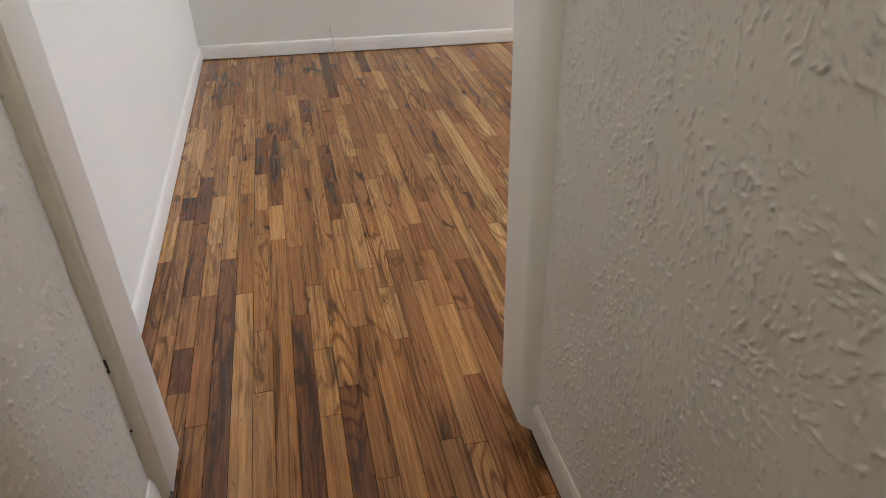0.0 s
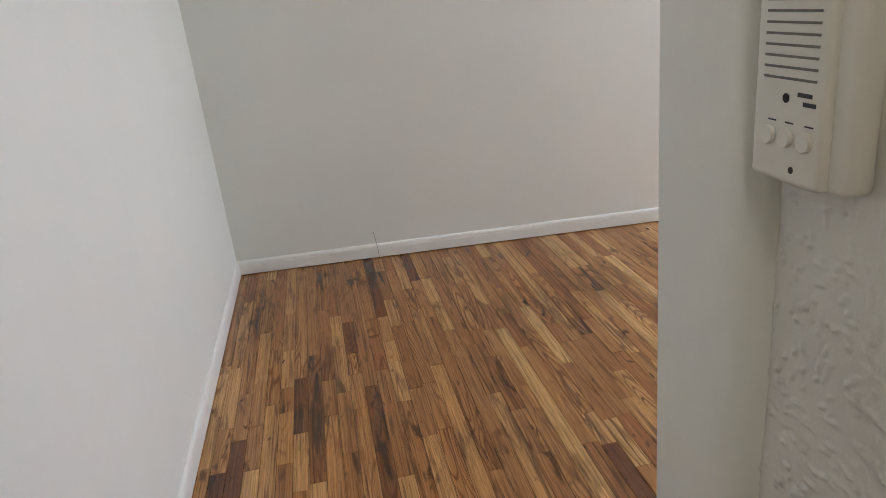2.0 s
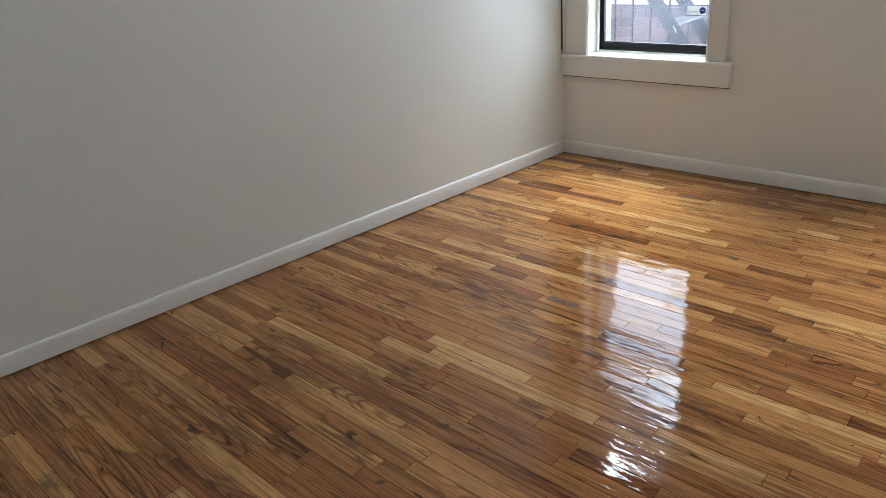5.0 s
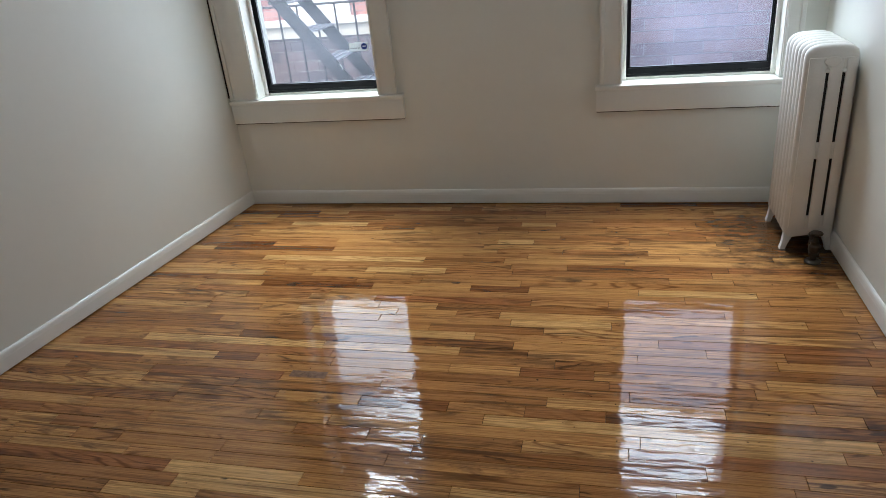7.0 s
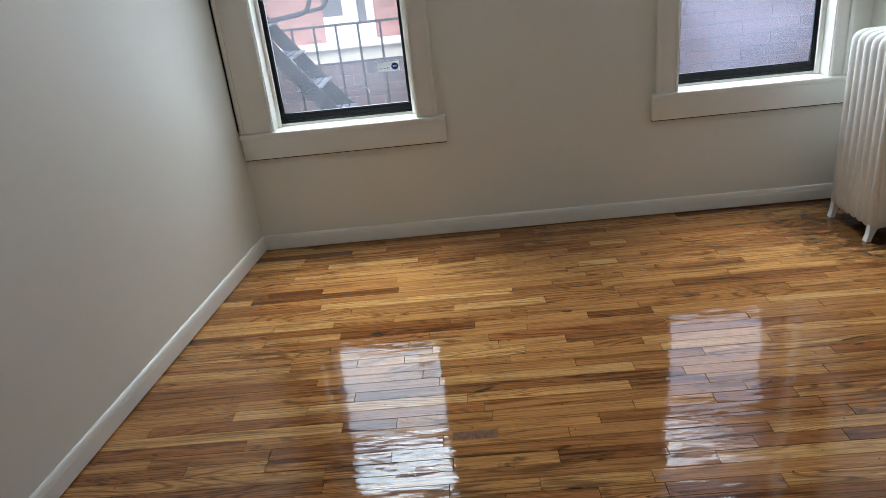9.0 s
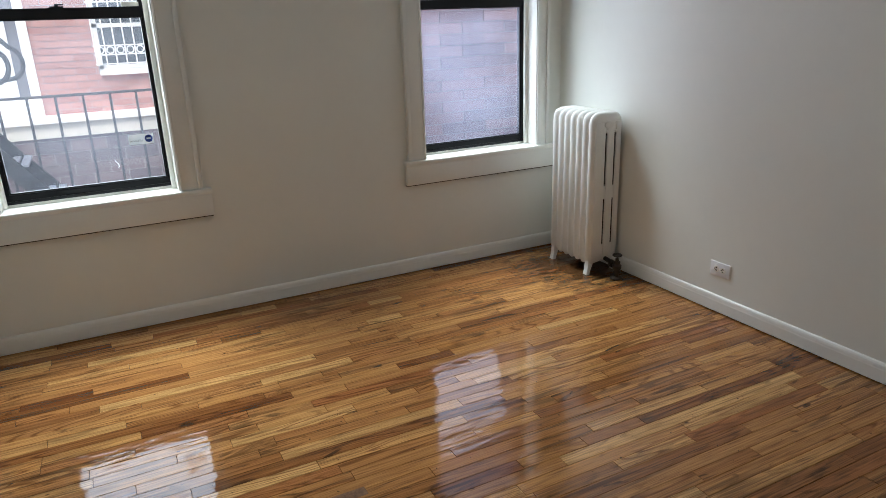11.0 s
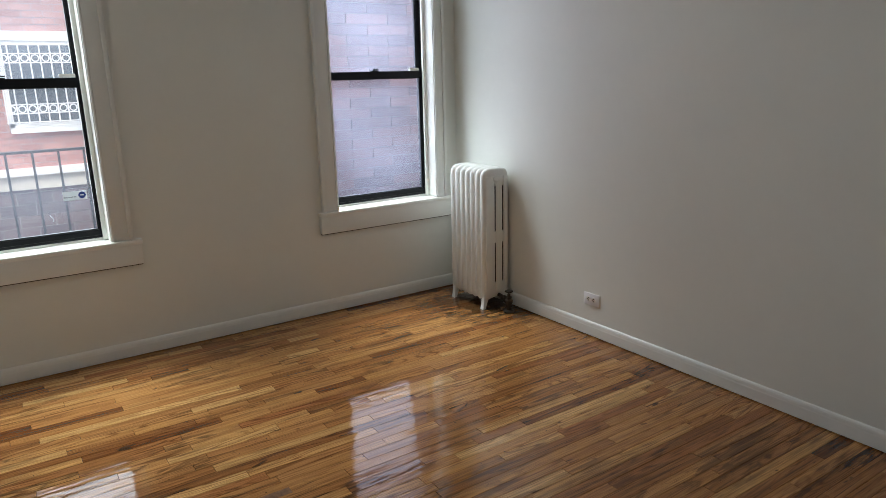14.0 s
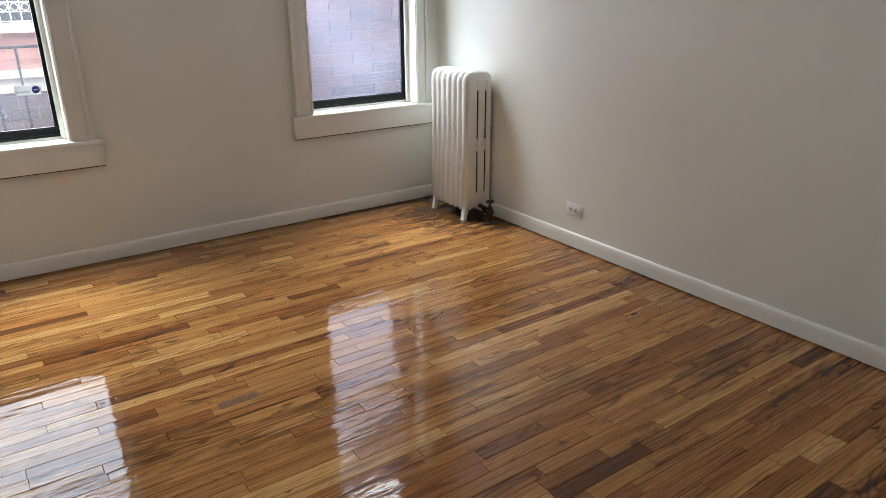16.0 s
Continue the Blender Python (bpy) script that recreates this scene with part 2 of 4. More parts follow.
CREAM = paint("cream_stone", (0.62, 0.58, 0.5), 0.8, 0.1, 3, ((60, 0.3),), 0.004)
WHITE = paint("white_outdoor_paint", (0.85, 0.85, 0.84), 0.5, 0.04, 3)
SLATE = paint("dark_window_glass", (0.10, 0.12, 0.14), 0.08, 0.1, 2, ((5, 0.02),), 0.001)
DOORGREY = paint("mauve_grey_door", (0.15, 0.15, 0.17), 0.5, 0.1, 2)
GREY = paint("grey_ground", (0.2, 0.2, 0.2), 0.9, 0.2, 0.6)
BLUE = paint("sticker_blue", (0.01, 0.04, 0.25), 0.4, 0.02)
INK = paint("printed_ink", (0.03, 0.03, 0.04), 0.5, 0.05)
PAPER, paper_nodes, paper_links, paper_front = nodes_of("sticker_white")
paper_front.inputs["Base Color"].default_value = (0.8, 0.82, 0.82, 1)
paper_back, paper_mix = paper_nodes.new("ShaderNodeBsdfTranslucent"), paper_nodes.new("ShaderNodeMixShader")
paper_back.inputs["Color"].default_value = (0.8, 0.82, 0.82, 1)
paper_mix.inputs[0].default_value = 0.3
paper_links.new(paper_front.outputs[0], paper_mix.inputs[1])
paper_links.new(paper_back.outputs[0], paper_mix.inputs[2])
paper_links.new(paper_mix.outputs[0], paper_nodes["Material Output"].inputs["Surface"])
SUBFLOOR = paint("subfloor_dark", (0.05, 0.03, 0.016), 0.7, 0.3, 10)
OAK, OAK_REST = oak("oak_strip", False), oak("oak_strip_rest", True)
BRICK_NEAR = bricky("wing_brick", (0.16, 0.115, 0.135), (0.30, 0.185, 0.19))
BRICK_FAR = bricky("facade_brick", (0.34, 0.165, 0.145), (0.47, 0.25, 0.215))
BRICK_DARK = bricky("base_block", (0.085, 0.075, 0.085), (0.17, 0.125, 0.13))
MORTAR = paint("mortar", (0.36, 0.32, 0.31), 0.9, 0.1, 6)
GLASS_A = pane_glass("window_glass", 0.035, (0.74, 0.80, 0.92))
GLASS_B = pane_glass("dusty_window_glass", 0.065, (0.66, 0.73, 0.92))


# ---- building helpers ----
def box(bm, x0, x1, y0, y1, z0, z1):
    m = Matrix.Translation(((x0 + x1) / 2, (y0 + y1) / 2, (z0 + z1) / 2)) @ Matrix.Diagonal((abs(x1 - x0), abs(y1 - y0), abs(z1 - z0), 1))
    return bmesh.ops.create_cube(bm, size=1, matrix=m)["verts"]


def prism(bm, outline, z0, z1):
    """Upright solid over a plan outline, counter-clockwise."""
    low, high = [bm.verts.new((x, y, z0)) for x, y in outline], [bm.verts.new((x, y, z1)) for x, y in outline]
    bm.faces.new(low[::-1])
    bm.faces.new(high)
    for i in range(len(outline)):
        j = (i + 1) % len(outline)
        bm.faces.new((low[i], low[j], high[j], high[i]))


def extrude_profile(bm, profile, a, b, side):
    """Runs a profile of (out, up) along the floor line a to b; side is the plan direction in which it stands out."""
    rows = [[bm.verts.new((p[0] + side[0] * o, p[1] + side[1] * o, z)) for o, z in profile] for p in (a, b)]
    k = len(profile)
    for i in range(k):
        j = (i + 1) % k
        bm.faces.new((rows[0][i], rows[0][j], rows[1][j], rows[1][i]))
    bm.faces.new(rows[0][::-1])
    bm.faces.new(rows[1])


def tube(bm, points, radius, sides=10):
    """Round bar along a polyline."""
    rings = []
    pts = [Vector(p) for p in points]
    for i, p in enumerate(pts):
        d = (pts[min(i + 1, len(pts) - 1)] - pts[max(i - 1, 0)]).normalized()
        u = d.orthogonal().normalized()
        if rings:
            u = (last_u - d * last_u.dot(d)).normalized()
        last_u, v = u, d.cross(u)
        rings.append([bm.verts.new(p + radius * (math.cos(t) * u + math.sin(t) * v)) for t in [2 * math.pi * k / sides for k in range(sides)]])
    for r0, r1 in zip(rings, rings[1:]):
        for k in range(sides):
            bm.faces.new((r0[k], r0[(k + 1) % sides], r1[(k + 1) % sides], r1[k]))
    bm.faces.new(rings[0][::-1])
    bm.faces.new(rings[-1])


def lathe(bm, centre, outline, sides=20):
    """Turned shape about an upright axis: outline of (radius, height)."""
    rings = [[bm.verts.new((centre[0] + r * math.cos(2 * math.pi * k / sides), centre[1] + r * math.sin(2 * math.pi * k / sides), centre[2] + z)) for k in range(sides)] for r, z in outline]
    for r0, r1 in zip(rings, rings[1:]):
        for k in range(sides):
            bm.faces.new((r0[k], r0[(k + 1) % sides], r1[(k + 1) % sides], r1[k]))
    bm.faces.new(rings[0][::-1])
    bm.faces.new(rings[-1])


def rounded(bm, width, segments=2):
    bmesh.ops.remove_doubles(bm, verts=bm.verts, dist=1e-6)
    bmesh.ops.bevel(bm, geom=bm.edges[:], offset=width, segments=segments, affect="EDGES", profile=0.5, clamp_overlap=True)


def solid(name, bm, material, smooth=False):
    bmesh.ops.recalc_face_normals(bm, faces=bm.faces)
    me = bpy.data.meshes.new(name)
    bm.to_mesh(me)
    bm.free()
    me.materials.append(material)
    if smooth:
        for p in me.polygons:
            p.use_smooth = True
        me.set_sharp_from_angle(angle=radians(40))
    return new(name, me)


def part(name, bm, material, parent, label="", smooth=False):
    ob = solid(name, bm, material, smooth)
    ob.parent = parent
    ob.matrix_parent_inverse = parent.matrix_world.inverted()
    if label:
        ob["label"] = label
    return ob


def block(name, dims, material, parent, bevel=0.0, label=""):
    bm = bmesh.new()
    box(bm, *dims)
    if bevel:
        rounded(bm, bevel)
    return part(name, bm, material, parent, label, bevel > 0)


def thing(name, place, label, category, group="", kind=""):
    ob = new(name)
    ob.matrix_world = Matrix.Translation(place)
    bpy.context.view_layer.update()
    return tagged(ob, label, category, group, kind)


def structure(name, bm, material, label, category):
    return tagged(solid(name, bm, material), label, category, kind="structure")


# ---- plan: north-west floor corner is the origin ----
NORTH = -0.1015            # fall of the north wall per metre to the east
CEILING = 2.88
EAST, SOUTH, WEST = 4.68, -3.745, -0.014
HALL_L, HALL_R, HALL_BACK = 0.118, 1.030, -5.6
DOOR_Y0, DOOR_Y1 = -3.428, -3.305


def north_y(x):
    return NORTH * x


# ---- large structure ----
bm = bmesh.new()
prism(bm, [(-0.3, north_y(-0.3) + 0.014), (5.2, north_y(5.2) + 0.014), (5.2, north_y(5.2) + 0.2), (-0.3, north_y(-0.3) + 0.2)], -0.05, CEILING)
wall_north = structure("wall_north", bm, WALL, "long plain wall in warm off-white matt paint", "wall")
bm = bmesh.new()
prism(bm, [(WEST - 0.15, DOOR_Y1), (WEST, DOOR_Y1), (WEST, 0.02), (WEST - 0.15, 0.02)], -0.05, CEILING)
wall_west = structure("wall_west", bm, WALL, "plain side wall in off-white matt paint", "wall")
bm = bmesh.new()
prism(bm, [(1.14, SOUTH - 0.15), (EAST, SOUTH - 0.15), (EAST, SOUTH), (1.14, SOUTH)], -0.05, CEILING)
wall_south = structure("wall_south", bm, WALL, "plain off-white wall behind the radiator", "wall")

OPENINGS = [(-1.42, -0.652), (-3.555, -2.785)]   # window openings along the east wall
SILL, HEAD = 0.684, 2.60
bm = bmesh.new()
x0, x1 = EAST, EAST + 0.2
for ya, yb in ((-4.2, -3.555), (-2.785, -1.42), (-0.652, -0.3)):
    box(bm, x0, x1, ya, yb, -0.05, CEILING)
for ya, yb in OPENINGS:
    box(bm, x0, x1, ya, yb, -0.05, SILL - 0.03)
    box(bm, x0, x1, ya, yb, HEAD, CEILING)
wall_east = structure("wall_east", bm, WALL, "off-white window wall with two sash windows", "wall")

bm = bmesh.new()
box(bm, WEST - 0.15, HALL_L, HALL_BACK, DOOR_Y1 - 0.002, -0.05, CEILING)
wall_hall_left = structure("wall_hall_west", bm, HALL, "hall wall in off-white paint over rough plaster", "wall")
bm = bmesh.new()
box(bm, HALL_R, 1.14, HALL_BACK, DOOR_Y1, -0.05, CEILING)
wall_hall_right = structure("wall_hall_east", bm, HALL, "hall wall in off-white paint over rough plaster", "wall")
bm = bmesh.new()
box(bm, HALL_L, HALL_R, DOOR_Y0, DOOR_Y1, 2.1, CEILING)
structure("wall_over_door", bm, WALL, "plain wall above the doorway", "wall")
bm = bmesh.new()
box(bm, HALL_L, HALL_R, HALL_BACK - 0.15, HALL_BACK, -0.05, CEILING)
structure("wall_hall_back", bm, HALL, "plain wall closing the hall", "wall")
bm = bmesh.new()
box(bm, -0.3, EAST + 0.3, -5.8, 0.3, CEILING, CEILING + 0.15)
structure("ceiling", bm, CEIL, "plain white painted ceiling", "ceiling")
bm = bmesh.new()
box(bm, -0.2, EAST + 0.1, -5.7, 0.2, -0.2, -0.018)
floor = structure("floor", bm, SUBFLOOR, "glossy varnished oak strip floor with dark streaks and stains", "floor")


def plaster(name, x, facing, y0, y1, z0, z1, step, dabs, size, seed, parent, label):
    """Trowelled plaster skin on a hall wall: a slow swell with many short raised dabs, lying every way."""
    ny, nz = int((y1 - y0) / step), int((z1 - z0) / step)
    rng = np.random.default_rng(seed)
    yy, zz = np.meshgrid(np.linspace(y0, y1, ny + 1), np.linspace(z0, z1, nz + 1))
    high = 0.003 + 0.0006 * np.sin(yy * 21 + 2 * np.sin(zz * 13)) + 0.0005 * np.sin(zz * 31 + 3 * np.sin(yy * 17))
    for _ in range(dabs):
        cy, cz = rng.uniform(y0, y1), rng.uniform(z0, z1)
        if noise.noise(Vector((cy * 7, cz * 7, seed))) < rng.uniform(-0.6, 0.25):
            continue
        turn = 3.0 * noise.noise(Vector((cy * 4, cz * 4, seed + 5))) + rng.normal(0, 0.45)
        long, wide = size * rng.uniform(0.0028, 0.0105) * rng.uniform(0.5, 1), size * rng.uniform(0.0013, 0.0022)
        tall = (1.6 if facing > 0 else 1.25) * rng.uniform(0.0008, 0.0034) * (1 if rng.random() < 0.8 else -0.6)
        r = 2.2 * long
        i0, i1 = max(0, int((cy - r - y0) / step)), min(ny + 1, int((cy + r - y0) / step) + 2)
        j0, j1 = max(0, int((cz - r - z0) / step)), min(nz + 1, int((cz + r - z0) / step) + 2)
        dy, dz = yy[j0:j1, i0:i1] - cy, zz[j0:j1, i0:i1] - cz
        u, v = dy * math.cos(turn) + dz * math.sin(turn), dz * math.cos(turn) - dy * math.sin(turn)
        v = v + 14 * u * u
        high[j0:j1, i0:i1] += tall * np.exp(-((u / long) ** 2) - (v / wide) ** 2)
    high = np.clip(high, 0.0004, 0.0095)
    high[:, 0] = high[:, -1] = 0.001
    verts = np.stack([x + facing * high, yy, zz], -1).reshape(-1, 3)
    k = (np.arange(nz)[:, None] * (ny + 1) + np.arange(ny)[None]).ravel()
    quad = np.stack([k, k + 1, k + ny + 2, k + ny + 1], -1)
    quad = quad if facing > 0 else quad[:, ::-1]
    me = bpy.data.meshes.new(name)
    me.from_pydata(verts.tolist(), [], quad.tolist())
    me.materials.append(HALL)
    me.shade_smooth()
    ob = new(name, me)
    ob.parent = parent
    ob["label"] = label
    return ob


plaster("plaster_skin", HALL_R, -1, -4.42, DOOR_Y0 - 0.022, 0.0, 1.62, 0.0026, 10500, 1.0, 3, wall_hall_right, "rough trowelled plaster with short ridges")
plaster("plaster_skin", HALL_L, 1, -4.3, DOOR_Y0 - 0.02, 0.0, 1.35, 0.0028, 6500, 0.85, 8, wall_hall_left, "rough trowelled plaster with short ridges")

# baseboards: flat board with a rounded cap above a small step
BASE = [(0.0, 0.007), (0.0141, 0.007), (0.0141, 0.060), (0.0132, 0.0645), (0.0128, 0.072), (0.0112, 0.080), (0.0078, 0.0865), (0.003, 0.09), (0.0, 0.09)]


def baseboard(name, a, b, side, label):
    bm = bmesh.new()
    extrude_profile(bm, BASE, a, b, side)
    return tagged(solid(name, bm, TRIM), label, "baseboard", kind="structure")


un = Vector((NORTH, -1)).normalized()
baseboard("baseboard_north", (WEST, north_y(WEST) + 0.0142), (0.838, north_y(0.838) + 0.0142), un, "white painted baseboard with a rounded cap")
baseboard("baseboard_north", (0.8385, north_y(0.8385) + 0.0148), (EAST, north_y(EAST) + 0.0142), un, "white painted baseboard with a rounded cap")
baseboard("baseboard_west", (WEST, DOOR_Y1), (WEST, -0.002), (1, 0), "white painted baseboard along the side wall")
baseboard("baseboard_east", (EAST, SOUTH), (EAST, north_y(EAST)), (-1, 0), "off-white baseboard under the windows")
baseboard("baseboard_south", (1.14, SOUTH), (EAST - 0.014, SOUTH), (0, 1), "off-white baseboard with chipped paint edge")
HALLBASE = [(0.0, -0.01), (0.012, -0.01), (0.0135, 0.02), (0.012, 0.07), (0.007, 0.088), (0.0, 0.095)]
bm = bmesh.new()
extrude_profile(bm, HALLBASE, (HALL_R, -5.6), (HALL_R, DOOR_Y0 + 0.004), (-1, 0))
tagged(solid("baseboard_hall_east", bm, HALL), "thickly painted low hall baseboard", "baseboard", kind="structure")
bm = bmesh.new()
extrude_profile(bm, HALLBASE, (HALL_L, -5.6), (HALL_L, DOOR_Y0 - 0.02), (1, 0))
tagged(solid("baseboard_hall_west", bm, TRIM), "white hall baseboard with chipped paint", "baseboard", kind="structure")

# doorway lining and hall-side moulding
door = thing("door_1", (0.57, -3.38, 0), "open doorway with white jambs and a cream moulding", "doorway", kind="structure")
block("jamb", (HALL_L, 0.151, -3.447, -3.304, 0.0, 2.1), TRIM, door, 0.003, "smooth white jamb board")
bm = bmesh.new()
prism(bm, [(HALL_R, -3.287), (0.997, -3.287), (0.994, -3.290), (0.994, -3.428), (0.997, -3.440), (1.004, -3.450), (1.014, -3.459), (1.024, -3.466), (HALL_R, -3.466)], 0.0, 2.1)
part("jamb", bm, CASING, door, "cream painted jamb with a rounded hall edge", True)
block("head_jamb", (0.151, 0.994, -3.447, -3.304, 2.07, 2.1), CASING, door, 0.003)
MOULD = [(0.0, 0.0), (0.024, 0.0), (0.027, -0.003), (0.0285, -0.0065), (0.0275, -0.010), (0.0265, -0.0115), (0.030, -0.0125), (0.031, -0.016), (0.029, -0.020), (0.024, -0.0235), (0.014, -0.026), (0.0, -0.026)]
bm = bmesh.new()
prism(bm, [(HALL_L + o, -3.447 + d * 0.75) for o, d in MOULD], 0.012, 2.1)
part("moulding", bm, MOULDING, door, "worn cream rounded moulding", True)
bm = bmesh.new()
box(bm, 0.126, 0.152, -3.47, -3.447, 0.0, 0.012)
part("moulding_foot", bm, GRIME_SHADE, door)
for z, tall in ((0.405, 0.034), (0.24, 0.005)):
    bm = bmesh.new()
    prism(bm, [(0.119, -3.4715), (0.1255, -3.4698), (0.1255, -3.4678), (0.119, -3.4678)], z, z + tall)
    part("paint_chip", bm, GRIME_SHADE, door, "dark chip in the paint")


# ---- windows ----
def sash_window(name, ya, yb, label, left_casing, right_casing, apron, glass):
    """Black sash window in a painted casing; ya < yb along the east wall."""
    win = thing(name, (EAST, (ya + yb) / 2, SILL), label, "window", kind="structure")
    bx = 4.662                                     # casing face
    # reveal boards
    block("reveal", (bx, 4.88, ya - 0.02, ya + 0.003, SILL, HEAD), TRIM, win, 0.0, "white painted reveal")
    block("reveal", (bx, 4.88, yb - 0.003, yb + 0.02, SILL, HEAD), TRIM, win, 0.0, "white painted reveal")
    block("reveal_head", (bx, 4.88, ya - 0.02, yb + 0.02, HEAD - 0.003, HEAD + 0.02), TRIM, win)
    block("stop_bead", (4.752, 4.772, ya, ya + 0.026, SILL, HEAD), TRIM, win, 0.003)
    block("stop_bead", (4.752, 4.772, yb - 0.022, yb, SILL, HEAD), TRIM, win, 0.003)
    # casing boards: a flat board with a raised back band
    for side, width in ((0, right_casing), (1, left_casing)):
        s0, s1 = (ya - width, ya - 0.006) if side == 0 else (yb + 0.006, yb + width)
        block("casing", (4.658, 4.6795, s0, s1, SILL, HEAD + 0.1), CASING, win, 0.003, "cream painted casing board")
        o0, o1 = (ya - width - 0.008, ya - width + 0.014) if side == 0 else (yb + width - 0.014, yb + width + 0.008)
        block("back_band", (4.646, 4.6795, o0, o1, SILL, HEAD + 0.1), CASING, win, 0.004, "cream raised edge moulding")
        i0, i1 = (ya - 0.014, ya - 0.002) if side == 0 else (yb + 0.002, yb + 0.014)
        block("inner_bead", (4.652, 4.6795, i0, i1, SILL, HEAD), CASING, win, 0.003)
    block("head_casing", (4.658, 4.6795, ya - right_casing, yb + left_casing, HEAD + 0.1, HEAD + 0.19), CASING, win, 0.003)
    # stool and apron
    a0, a1 = apron
    block("stool", (4.636, 4.78, a0, a1, SILL - 0.028, SILL - 0.002), TRIM, win, 0.006, "white window stool with rounded nose")
    block("sub_sill", (4.776, 5.01, ya, yb, SILL - 0.028, SILL + 0.012), TRIM, win, 0.003, "white sloping sill board")
    # dark strip below the apron: its shadow line put into the colour
    block("apron_shade", (4.655, 4.6795, a0 + 0.008, a1 - 0.008, 0.536, 0.542), GRIME_SHADE, win)
    block("apron", (4.646, 4.6795, a0 + 0.005, a1 - 0.005, 0.542, SILL - 0.028), CASING, win, 0.002, "cream painted apron board")
    # sashes: the lower one inside, the upper one behind it
    for kind, x, z0, z1, low in (("lower_sash", 4.78, SILL + 0.024, 1.558, 0.032), ("upper_sash", 4.814, 1.514, HEAD - 0.004, 0.03)):
        bm = bmesh.new()
        s = 0.033
        m0, m1 = ya + 0.004, yb - 0.004
        box(bm, x, x + 0.03, m0, m0 + s, z0, z1)
        box(bm, x, x + 0.03, m1 - s, m1, z0, z1)
        box(bm, x, x + 0.03, m0 + s, m1 - s, z0, z0 + low)
        box(bm, x, x + 0.03, m0 + s, m1 - s, z1 - 0.045, z1)
        frame_ob = part(kind, bm, BLACK, win, "black aluminium sash frame")
        bm = bmesh.new()
        t = 0.006
        for q in ((m0 + s, m0 + s + t), (m1 - s - t, m1 - s)):
            box(bm, x + 0.006, x + 0.024, q[0], q[1], z0 + low, z1 - 0.045)
        for q in ((z0 + low, z0 + low + t), (z1 - 0.045 - t, z1 - 0.045)):
            box(bm, x + 0.006, x + 0.024, m0 + s + t, m1 - s - t, q[0], q[1])
        part("glazing_bead", bm, BLACK, frame_ob)
        bm = bmesh.new()
        box(bm, x + 0.013, x + 0.016, m0 + s, m1 - s, z0 + low, z1 - 0.045)
        g = part("pane", bm, glass, frame_ob, "clear dusty glass pane")
        g.visible_shadow = False
    # frame track round the sashes
    bm = bmesh.new()
    box(bm, 4.772, 4.87, ya + 0.003, ya + 0.009, SILL + 0.012, HEAD)
    box(bm, 4.772, 4.87, yb - 0.009, yb - 0.003, SILL + 0.012, HEAD)
    box(bm, 4.774, 4.87, ya + 0.008, yb - 0.008, SILL + 0.012, SILL + 0.026)
    part("frame", bm, BLACK, win, "black aluminium frame")
    # latch on the meeting rail
    mid = (ya + yb) / 2
    bm = bmesh.new()
    box(bm, 4.786, 4.808, mid - 0.028, mid + 0.028, 1.558, 1.565)
    lathe(bm, (4.797, mid, 1.564), [(0.009, 0), (0.009, 0.009), (0.006, 0.012)], 12)
    box(bm, 4.792, 4.802, mid - 0.03, mid + 0.004, 1.569, 1.575)
    part("latch", bm, BLACK, win, "black sash lock")
    bm = bmesh.new()
    box(bm, 4.786, 4.81, ya + 0.04, ya + 0.115, 1.559, 1.578)
    part("tilt_latch", bm, PLASTIC, win, "pale grey tilt latch")
    return win


window_1 = sash_window("window_1", *OPENINGS[0], "black double-hung sash window in cream casing, fire escape behind", 0.172, 0.104, (-1.572, north_y(4.64) + 0.006), GLASS_A)
window_2 = sash_window("window_2", *OPENINGS[1], "black double-hung sash window in cream casing facing brick", 0.106, 0.078, (SOUTH + 0.002, -2.648), GLASS_B)

bm = bmesh.new()
tube(bm, [(4.7915, -1.158, 0.848), (4.7912, -1.163, 0.838), (4.7912, -1.171, 0.829), (4.7913, -1.172, 0.817), (4.7916, -1.168, 0.812)], 0.0022, 6)
part("paint_scrape", bm, PAPER, window_1, "small white paint scrape on the lower pane", True)

